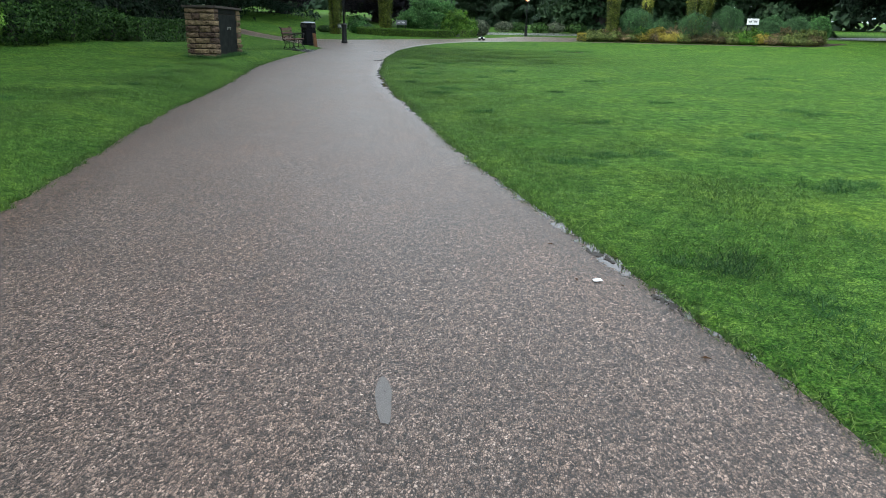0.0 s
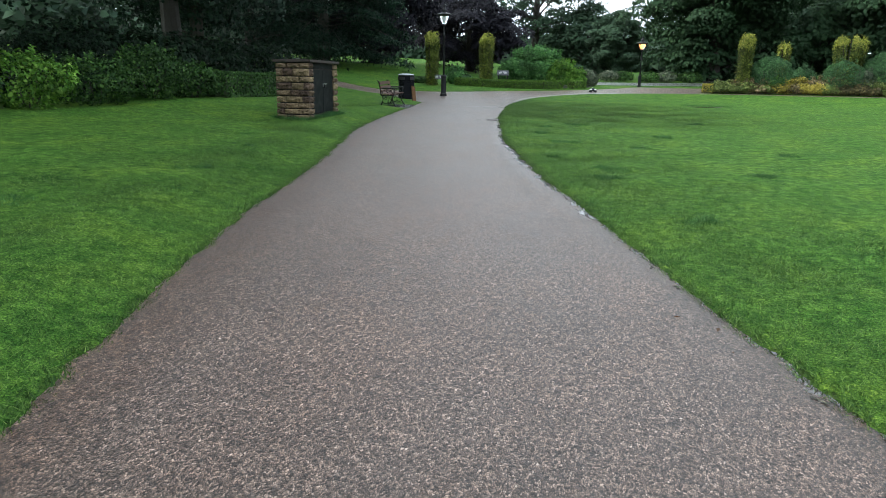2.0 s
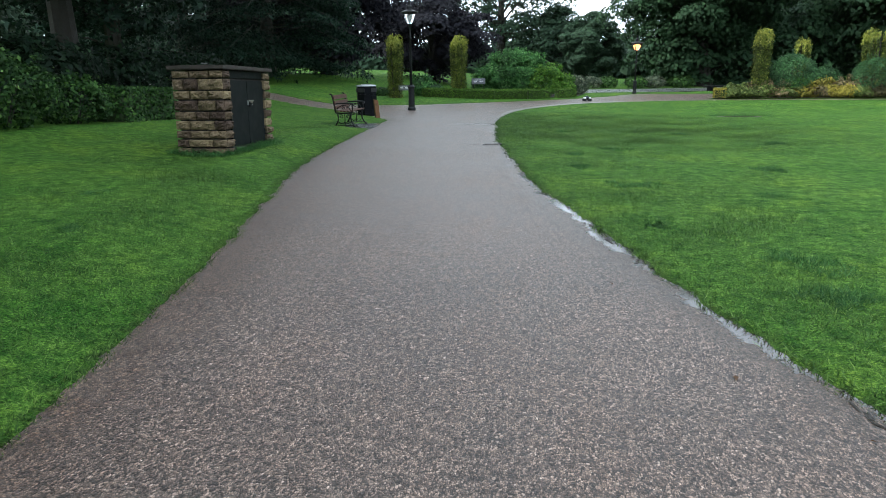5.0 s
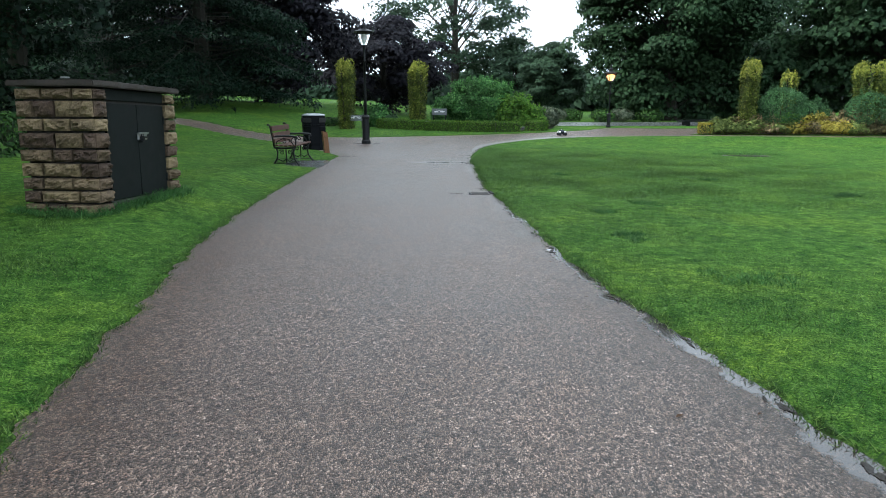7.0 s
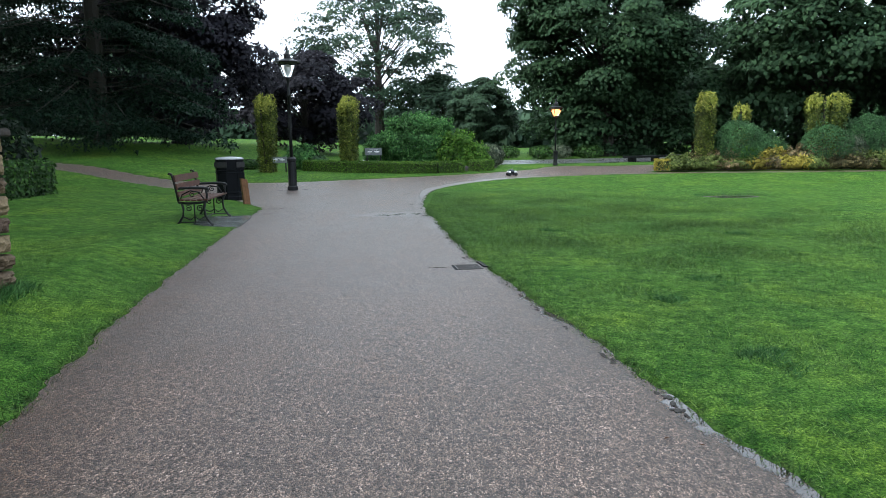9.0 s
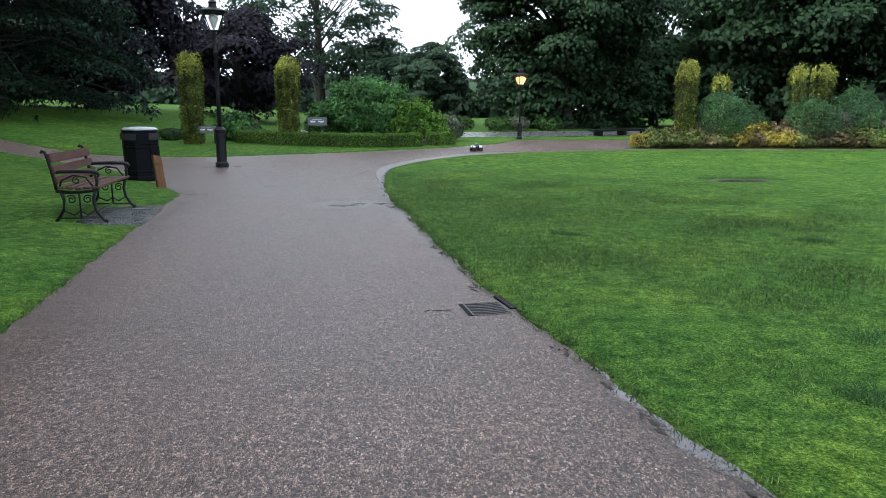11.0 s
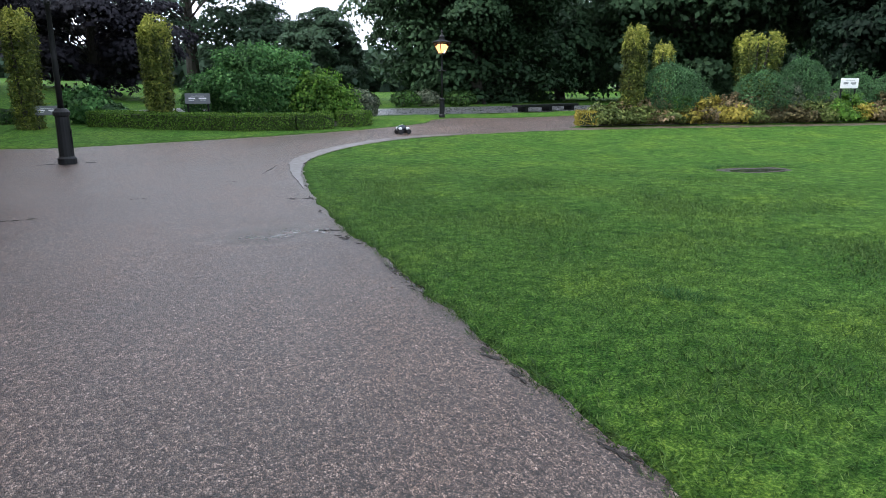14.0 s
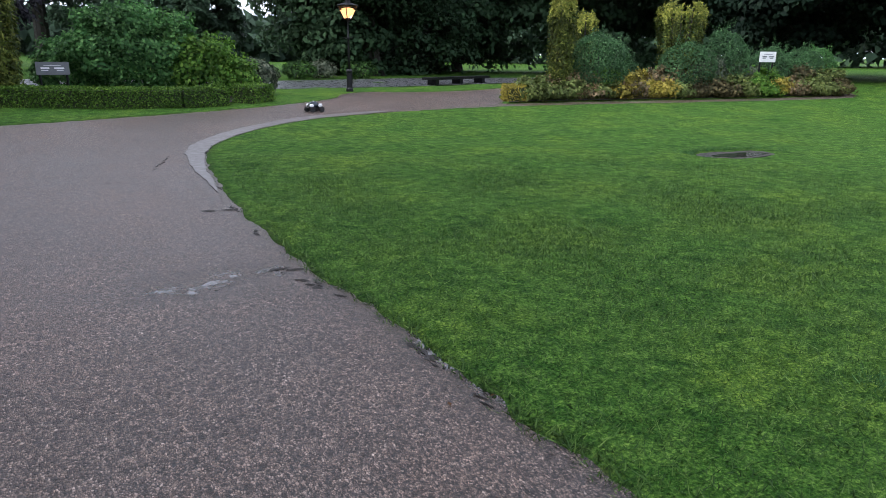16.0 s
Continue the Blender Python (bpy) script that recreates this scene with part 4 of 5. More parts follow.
# ---- lamps ----
def street_lamp(x, y, tall, lantern, lit, label):
    z = gz(x, y)
    s = thing("street_lamp", pose(x, y, z, 0, 0, 20), label, "street lamp", "park lamps")
    h = tall - 0.95 * lantern
    bm = bmesh.new()
    k = tall / 4.5
    lathe(bm, [(0.17 * k, -0.05), (0.17 * k, 0.10), (0.135 * k, 0.14), (0.125 * k, 0.62), (0.125 * k, 0.90 * k), (0.15 * k, 0.93 * k), (0.155 * k, 0.99 * k), (0.12 * k, 1.03 * k), (0.09 * k, 1.06 * k)], 16)
    base = part("base", bm, BLACKIRON, s, "", False)
    bm = bmesh.new()
    box(bm, (0.01, 0.13 * k, 0.4), (0.125 * k, 0, 0.45), 0.003)
    part("access_door", bm, BLACKIRON, base)
    bm = bmesh.new()
    lathe(bm, [(0.055 * k, 1.05 * k), (0.05 * k, 2.0 * k), (0.042 * k, h - 0.55), (0.06 * k, h - 0.54), (0.06 * k, h - 0.5), (0.042 * k, h - 0.48), (0.036 * k, h - 0.1), (0.06 * k, h - 0.06), (0.075 * k, h)], 14)
    part("column", bm, BLACKIRON, s, "", True)
    bm = bmesh.new()
    tube(bm, [(0, -0.32 * k, h - 0.52), (0, 0.32 * k, h - 0.52)], [0.014, 0.014], 8)
    for e in (-0.32, 0.32):
        bmesh.ops.create_icosphere(bm, subdivisions=2, radius=0.026, matrix=Matrix.Translation((0, e * k, h - 0.52)))
    part("ladder_bar", bm, BLACKIRON, s, "", True)
    # lantern: four-sided, wider at the top
    a, b, t = 0.14 * lantern, 0.36 * lantern, 0.46 * lantern
    lan = new("lantern", None)
    lan.parent = s
    lan.location = (0, 0, h)
    bm = bmesh.new()
    for k4 in range(4):
        c0, c1 = math.pi / 4 + k4 * math.pi / 2, math.pi / 4 + (k4 + 1) * math.pi / 2
        p = lambda r, c, zz: (r * math.cos(c), r * math.sin(c), zz)
        tube(bm, [p(a, c0, 0.02), p(b, c0, t)], [0.013, 0.013], 6)
        tube(bm, [p(a, c0, 0.02), p(a, c1, 0.02)], [0.014, 0.014], 6)
        tube(bm, [p(b, c0, t), p(b, c1, t)], [0.020, 0.020], 6)
    part("lantern_frame", bm, BLACKIRON, lan)
    for k4 in range(4):
        c0, c1 = math.pi / 4 + k4 * math.pi / 2, math.pi / 4 + (k4 + 1) * math.pi / 2
        pts = [(r * math.cos(c) * 0.97, r * math.sin(c) * 0.97, zz) for r, c, zz in ((a, c0, 0.03), (a, c1, 0.03), (b, c1, t - 0.01), (b, c0, t - 0.01))]
        ob = new("pane", mesh_of("pane", pts, [(0, 1, 2, 3)], LANTERNGLASS))
        ob.parent = lan
        ob.visible_shadow = False
    bm = bmesh.new()
    lathe(bm, [(b * 1.06, t + 0.005), (b * 1.06, t + 0.02), (b * 0.50, t + 0.09 * lantern), (b * 0.30, t + 0.11 * lantern), (b * 0.26, t + 0.20 * lantern), (b * 0.34, t + 0.22 * lantern), (b * 0.20, t + 0.27 * lantern),
               (0.045 * lantern, t + 0.30 * lantern), (0.03 * lantern, t + 0.36 * lantern), (0.05 * lantern, t + 0.39 * lantern), (0.012, t + 0.49 * lantern)], 8, math.pi / 8)
    part("cap", bm, BLACKIRON, lan, "black lantern cap with finial")
    bm = bmesh.new()
    g = 1.7 if lit else 1.0
    lathe(bm, [(0.02, 0.05), (0.05 * g * lantern, 0.10 * lantern), (0.12 * g * lantern, 0.30 * lantern), (0.11 * g * lantern, 0.38 * lantern), (0.03, 0.42 * lantern)], 12)
    part("bulb", bm, LAMPGLOW if lit else WHITE, lan, "glowing amber lamp" if lit else "unlit pale lamp", True)
    return s


street_lamp(-9.2, 37.45, 4.3, 1.0, False, "tall black cast-iron park lamp, unlit, with glass lantern")
street_lamp(0.05, 46.2, 2.85, 0.82, True, "black cast-iron park lamp with a lit amber lantern")


# ---- gully grate at the path's edge ----
def gully():
    g = thing("drain_grate", pose(-3.975, 24.49, gz(-3.975, 24.49) - 0.001, 0, 0, 10), "worn iron gully grate with curved bars", "drain")
    iron = plain("worn_grey_iron", (0.06, 0.054, 0.05), (0.15, 0.135, 0.127), 25, 0.45, 0.2, 0.4)
    # pit and inlet are flat blocks; their black stands for the shade inside
    bm = bmesh.new()
    box(bm, (0.335, 0.31, 0.012), (-0.014, 0, -0.0015))
    part("pit", bm, BINGREY, g, "black gully pit")
    for e in (-1, 1):
        bm = bmesh.new()
        box(bm, (0.012, 0.31, 0.012), (e * 0.143, 0, 0.003), 0.003)
        part("frame_bar", bm, iron, g, "straight side bar")
    for k in range(8):
        y = -0.142 + 0.042 * k
        bm = bmesh.new()
        tube(bm, [(-0.143 + 0.0357 * i, y - 0.026 + 0.026 * ((i - 4) / 4) ** 2, 0.005) for i in range(9)], [0.0038] * 9, 6)
        part("bar", bm, iron, g)
    bm = bmesh.new()
    box(bm, (0.06, 0.36, 0.018), (0, 0, 0.003), 0.003, Matrix.Rotation(radians(4), 4, "Z"))
    bmesh.ops.translate(bm, vec=(0.195, 0.12, 0.0), verts=bm.verts)
    inlet = part("kerb_inlet", bm, BINGREY, g, "black kerb inlet beside the grate")
    bm = bmesh.new()
    box(bm, (0.008, 0.36, 0.012), (0, 0, 0.008), 0.003, Matrix.Rotation(radians(4), 4, "Z"))
    bmesh.ops.translate(bm, vec=(0.186, 0.12, 0.0), verts=bm.verts)
    part("inlet_rib", bm, iron, inlet)


gully()


# ---- plants ----
def lumpy(n, seed, squash=(1, 1, 1), rough=0.22, freq=1.8, inner=0.75):
    """Points near the skin of an uneven rounded mass, and their outward directions."""
    r = np.random.default_rng(seed)
    d = r.normal(0, 1, (n, 3))
    d /= np.linalg.norm(d, axis=1, keepdims=True)
    bulge = np.array([noise.noise(Vector(v * freq) + Vector((seed * 1.7, 0, 0))) + 0.5 * noise.noise(Vector(v * freq * 2.6) + Vector((0, seed * 1.3, 0))) for v in d])
    rad = (1 + rough * bulge) * r.uniform(inner, 1.0, n) ** 0.5
    return d * rad[:, None] * np.array(squash), d / np.array(squash)


def bush(x, y, w, d, h, mat, label, seed, leaf=0.07, count=2600, name="shrub", lift=0.0, group="", rough=0.25, shoots=0):
    """A rounded shrub: stems and many leaves."""
    z = gz(x, y) + lift
    s = thing(name, pose(x, y, z), label, "shrub", group)
    pts, nrm = lumpy(count, seed, (w / 2, d / 2, h / 2), rough)
    pts[:, 2] += h / 2
    r = np.random.default_rng(seed)
    for k in range(shoots):
        a, q = r.uniform(0, math.tau), math.sqrt(r.uniform(0, 0.8))
        foot = np.array([math.cos(a) * q * w / 2, math.sin(a) * q * d / 2, h * (0.55 + 0.4 * math.sqrt(1 - q * q))])
        way = np.array([math.cos(a) * q * 0.5, math.sin(a) * q * 0.5, 1.0]) * h * r.uniform(0.12, 0.26)
        t = r.uniform(0, 1, 26)[:, None]
        spike = foot + way * t + r.normal(0, 0.035, (26, 3))
        pts, nrm = np.concatenate([pts, spike]), np.concatenate([nrm, np.tile([math.cos(a), math.sin(a), 0.6], (26, 1))])
    keep = pts[:, 2] > 0.0
    nrm = nrm + np.array([0, 0, 0.4])
    ob = new("foliage", leaf_mesh("foliage", pts[keep], nrm[keep], leaf * 1.5, leaf, mat, r))
    ob.parent = s
    bm = bmesh.new()
    rr = random.Random(seed)
    for k in range(5):
        a = rr.uniform(0, math.tau)
        q = Vector((math.cos(a) * w * 0.3, math.sin(a) * d * 0.3, h * 0.7))
        tube(bm, [(q.x * 0.15, q.y * 0.15, -0.1), (q.x * 0.5, q.y * 0.5, h * 0.3), q], [0.02, 0.015, 0.006], 5)
    part("stem", bm, BARK, s)
    return s


# core colour holds the shade inside the hedge, between the leaves
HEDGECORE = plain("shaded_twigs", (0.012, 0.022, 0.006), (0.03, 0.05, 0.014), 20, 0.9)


def hedge(points, width, h, label, seed, leaf=0.03, density=1900, mat=HEDGELEAF, name="hedge"):
    """A clipped hedge along a line of points, with flat sides and top."""
    r = np.random.default_rng(seed)
    s = thing(name, pose(0, 0, 0), label, "hedge")
    pts, nrm = [], []
    core = bmesh.new()
    for a, b in zip(points, points[1:]):
        a, b = np.array(a), np.array(b)
        ln = np.linalg.norm(b - a)
        t = (b - a) / ln
        o = np.array([t[1], -t[0]])
        n = int(density * ln * (2 * h + width))
        u, face, w = r.uniform(-0.01, ln + 0.01, n), r.uniform(0, 2 * h + width, n), r.uniform(0, 1, n)
        off = np.where(face < h, -width / 2, np.where(face < 2 * h, width / 2, (face - 2 * h) - width / 2))
        zz = np.where(face < h, face, np.where(face < 2 * h, face - h, h))
        nx = np.where(face < h, -1.0, np.where(face < 2 * h, 1.0, 0.0))
        nz = np.where(face < 2 * h, 0.15, 1.0)
        xy = a + u[:, None] * t + (off * (1 - 0.05 * w))[:, None] * o
        wob = np.array([noise.noise(Vector((p[0] * 3, p[1] * 3, q * 4))) for p, q in zip(xy, zz)]) * 0.03
        xy = xy + (nx * wob)[:, None] * o
        z = ground(xy[:, 0], xy[:, 1]) + zz + wob * (nz > 0.5) - 0.02 * w
        pts.append(np.stack([xy[:, 0], xy[:, 1], z], 1))
        nrm.append(np.stack([nx * o[0], nx * o[1], nz], 1))
        m = (a + b) / 2
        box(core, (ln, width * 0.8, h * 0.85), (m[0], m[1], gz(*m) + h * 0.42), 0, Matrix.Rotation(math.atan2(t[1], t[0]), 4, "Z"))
    for e, sgn in ((0, -1), (-1, 1)):
        a, b = (np.array(points[0]), np.array(points[1])) if e == 0 else (np.array(points[-1]), np.array(points[-2]))
        t = (a - b) / np.linalg.norm(a - b)
        o = np.array([t[1], -t[0]])
        n = int(density * width * h)
        xy = a + r.uniform(-width / 2, width / 2, n)[:, None] * o + r.uniform(-0.02, 0.03, n)[:, None] * t
        pts.append(np.stack([xy[:, 0], xy[:, 1], ground(xy[:, 0], xy[:, 1]) + r.uniform(0, h, n)], 1))
        nrm.append(np.tile([t[0], t[1], 0.2], (n, 1)))
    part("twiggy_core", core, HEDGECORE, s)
    ob = new("foliage", leaf_mesh("foliage", np.concatenate(pts), np.concatenate(nrm), leaf * 1.5, leaf, mat, r, 0.2, 0.6))
    ob.parent = s
    return s


def column_yew(x, y, w, h, seed, flare=1.15, lift=0.0, label="clipped golden yew column with yellow upright tips", lean=0.0):
    """A slim upright yew: vertical plumes round a column, brighter at the top."""
    s = thing("yew_column", pose(x, y, gz(x, y) + lift), label, "yew", "golden yew columns")
    r = np.random.default_rng(seed)
    plumes = int(30 * max(1, w / 0.6))
    pts, nrm, tips, tnrm = [], [], [], []
    for k in range(plumes):
        a, q = r.uniform(0, math.tau), math.sqrt(r.uniform(0.35, 1)) * w / 2
        top = h * r.uniform(0.88, 1.03)
        n = int(190 * h / 2.4)
        t = r.uniform(0, 1, n) ** 0.9
        fl = (0.8 + (flare - 0.8) * t) * (1 - 0.75 * np.clip((t - 0.93) / 0.07, 0, 1) * 0.5)
        fat = 0.045 * np.sqrt(np.clip(1.02 - t, 0.02, 1))
        p = np.stack([math.cos(a) * q * fl + r.normal(0, 1, n) * fat, math.sin(a) * q * fl + r.normal(0, 1, n) * fat, t * top], 1)
        d = np.tile([math.cos(a), math.sin(a), 0.5], (n, 1))
        up = p[:, 2] > h * r.uniform(0.72, 0.9)
        pts.append(p[~up]), nrm.append(d[~up]), tips.append(p[up]), tnrm.append(d[up])
    for nm, P, D, m in (("foliage", pts, nrm, GOLDYEW), ("golden_tips", tips, tnrm, GOLDTIP)):
        ob = new(nm, leaf_mesh(nm, np.concatenate(P), np.concatenate(D), 0.095, 0.034, m, r, 0.05, 0.5))
        ob.parent = s
        if nm == "golden_tips":
            tagged(ob, "bright yellow new growth")
    bm = bmesh.new()
    for k in range(5):
        a = k * 1.3
        tube(bm, [(0.05 * math.cos(a), 0.05 * math.sin(a), -0.1), (w * 0.2 * math.cos(a), w * 0.2 * math.sin(a), h * 0.5), (w * 0.3 * math.cos(a), w * 0.3 * math.sin(a), h * 0.93)], [0.05, 0.035, 0.012], 6)
    part("stem", bm, BARK, s)
    return s


# bed on the far side of the junction
hedge([(-10.2, 43.9), (-8.3, 42.95), (-6.4, 42.35), (-4.9, 42.2), (-3.95, 42.45)], 0.5, 0.44, "low clipped box hedge edging the flower bed", 11)
hedge([(-3.5, 42.75), (-2.95, 43.35)], 0.62, 0.42, "short clipped box hedge end block, brighter green", 12, mat=HEDGELEAF)
column_yew(-8.4, 43.4, 0.88, 2.85, 21, 1.1)
column_yew(-11.62, 43.4, 0.86, 2.98, 22, 1.05)
bush(-5.75, 44.5, 3.1, 2.0, 1.95, GREENBUSH, "spreading mid-green shrub with upright leafy shoots", 31, 0.062, 15000, rough=0.38, shoots=130)
bush(-7.3, 45.2, 1.5, 1.4, 1.3, GREENBUSH, "leafy green shrub behind the clipped hedge", 32, 0.06, 4400, rough=0.35, shoots=20)
bush(-4.3, 44.2, 1.7, 1.5, 1.4, LIMEBUSH, "bright lime-green rounded garden shrub", 33, 0.06, 5000, rough=0.34, shoots=34)
bush(-3.4, 44.7, 1.1, 1.1, 0.95, LIMEBUSH, "low bright lime-green garden shrub", 34, 0.055, 2800, shoots=16)
bush(-2.75, 45.3, 1.1, 1.0, 0.95, GREYBUSH, "grey-green flat-topped garden shrub", 35, 0.06, 1800)
bush(-10.6, 44.9, 1.3, 1.1, 0.95, GREENBUSH, "loose green shrub with pale flowers", 36, 0.08, 1700, rough=0.35, shoots=14)
bush(-9.75, 44.3, 0.8, 0.8, 0.6, BLUEBUSH, "small dark rounded garden shrub", 37, 0.06, 1200)
bush(-12.9, 45.2, 1.0, 0.9, 0.45, LAUREL, "low dark green garden shrub", 38, 0.06, 900)

# bed beyond the lawn
hedge([(3.42, 42.0), (3.5, 42.55)], 0.5, 0.44, "bright yellow clipped hedge corner", 13, mat=YELLOWPLANT)
column_yew(5.15, 42.65, 0.76, 2.82, 23, 1.15)
column_yew(7.2, 44.5, 0.58, 2.42, 24, 1.25)
column_yew(9.95, 43.4, 1.12, 2.75, 25, 1.5)
for x, y, w, d, h, m, lab, seed in (
        (6.45, 42.75, 1.95, 1.5, 1.85, BLUEBUSH, "dense rounded blue-green garden shrub", 41), (8.1, 44.0, 1.4, 1.2, 1.25, BLUEBUSH, "smaller rounded blue-green garden shrub", 42),
        (9.65, 42.65, 1.9, 1.5, 1.62, BLUEBUSH, "dense dark blue-green rounded shrub", 43), (11.45, 43.1, 1.9, 1.5, 1.98, BLUEBUSH, "tall rounded dark green garden shrub", 44),
        (10.6, 42.6, 1.0, 0.9, 1.2, GREYBUSH, "grey-green twiggy garden shrub", 45), (13.9, 43.4, 1.7, 1.4, 1.5, BLUEBUSH, "broad low blue-green garden shrub", 46),
        (15.2, 43.3, 1.6, 1.4, 1.5, BLUEBUSH, "rounded blue-green shrub at the bed's end", 47), (16.6, 43.8, 1.4, 1.3, 1.5, GREENBUSH, "rounded green shrub at the bed's end", 48), (12.3, 42.9, 1.1, 0.9, 0.95, GREYBUSH, "low grey-green garden shrub", 49)):
    bush(x, y, w, d, h, m, lab, seed, 0.036, int(5600 * w * h / 2.2), rough=0.13, shoots=7)
low = random.Random(8)
RUST, OLIVE, GOLD, LIME, DUSK = (RUSTPLANT, "rusty-brown flowering bedding plant"), (BEDGREEN, "low olive-green leafy bedding plant"), (YELLOWPLANT, "bright yellow-leaved low shrub"), (LIMEBUSH, "low lime-green leafy bedding plant"), (DUSKPLANT, "dark brownish-green bedding plant")
STRETCHES = [(6.0, (RUST, RUST, RUST, OLIVE)), (6.8, (OLIVE, LIME)), (8.8, (GOLD, GOLD, RUST)), (11.6, (DUSK, DUSK, OLIVE)), (12.4, (LIME, OLIVE)), (13.7, (GOLD, LIME)), (99, (DUSK, RUST, OLIVE))]
x, k = 4.0, 0
while x < 16.4:
    kinds = next(v for e, v in STRETCHES if x < e)
    if not 12.65 < x < 13.1:
        (m, lab), (m2, lab2) = OLIVE if low.random() < 0.3 else low.choice(kinds), low.choice(kinds)
        bush(x, 42.18 + low.uniform(-0.06, 0.1), 1.0, 0.75, low.uniform(0.32, 0.55), m, lab, 100 + k, 0.06, 850, "bedding_plant", group="bedding row", rough=0.75, shoots=7)
        bush(x + 0.25, 42.65 + low.uniform(-0.08, 0.12), 1.05, 0.8, low.uniform(0.5, 0.8), m2, lab2, 200 + k, 0.06, 750, "bedding_plant", group="bedding row", rough=0.75, shoots=9)
    x += low.uniform(0.42, 0.62)
    k += 1


def soil_bed(name, pts, label):
    n = len(pts)
    ring = [(a, b, gz(a, b) + 0.045) for a, b in pts]
    tagged(new(name, mesh_of(name, ring, [tuple(range(n))], SOIL)), label, "flower bed", kind="structure")


soil_bed("flower_bed", [(3.1, 41.85), (15.6, 41.95), (16.2, 44.6), (5.6, 45.2), (4.0, 43.6)], "dark wet soil of the far flower bed")
soil_bed("flower_bed", [(-10.4, 44.0), (-8.3, 43.0), (-6.4, 42.4), (-4.9, 42.25), (-2.7, 43.4), (-2.4, 45.8), (-10.0, 46.4)], "dark wet soil behind the clipped hedge")


def notice_board(x, y, w, h, up, face, label, mat=WHITE, words="white information panel", ink=None):
    s = thing("notice_board", pose(x, y, gz(x, y), 0, 0, face), label, "sign")
    for e in (-0.4, 0.4):
        bm = bmesh.new()
        tube(bm, [(e * w, 0.03, -0.1), (e * w, 0.03, up + h)], [0.025, 0.025], 8)
        part("post", bm, BLACKIRON, s)
    bm = bmesh.new()
    box(bm, (w, 0.03, h), (0, 0, up + h / 2), 0.006)
    board = part("board", bm, mat, s, words)
    for cx, cz, bw, bh in ((-0.22, 0.52, 0.26, 0.14), (0.2, 0.52, 0.3, 0.12), (-0.24, 0.34, 0.22, 0.05), (0.22, 0.36, 0.2, 0.05), (0.0, 0.74, 0.5, 0.04)):
        bm = bmesh.new()
        box(bm, (bw * w, 0.004, bh * h), (cx * w, -0.018, up + cz * h))
        part("print_bar", bm, ink or INK, board)


notice_board(12.66, 42.4, 0.62, 0.32, 1.05, -6, "white information board on two posts in the flower bed")
notice_board(-11.1, 43.2, 0.62, 0.24, 0.38, 0, "low grey notice board beside the slim yew", INK, "dark grey weathered panel", WHITE)
notice_board(-7.45, 43.6, 0.66, 0.28, 0.62, 0, "small grey notice board beside the yew column", INK, "dark grey weathered panel", WHITE)


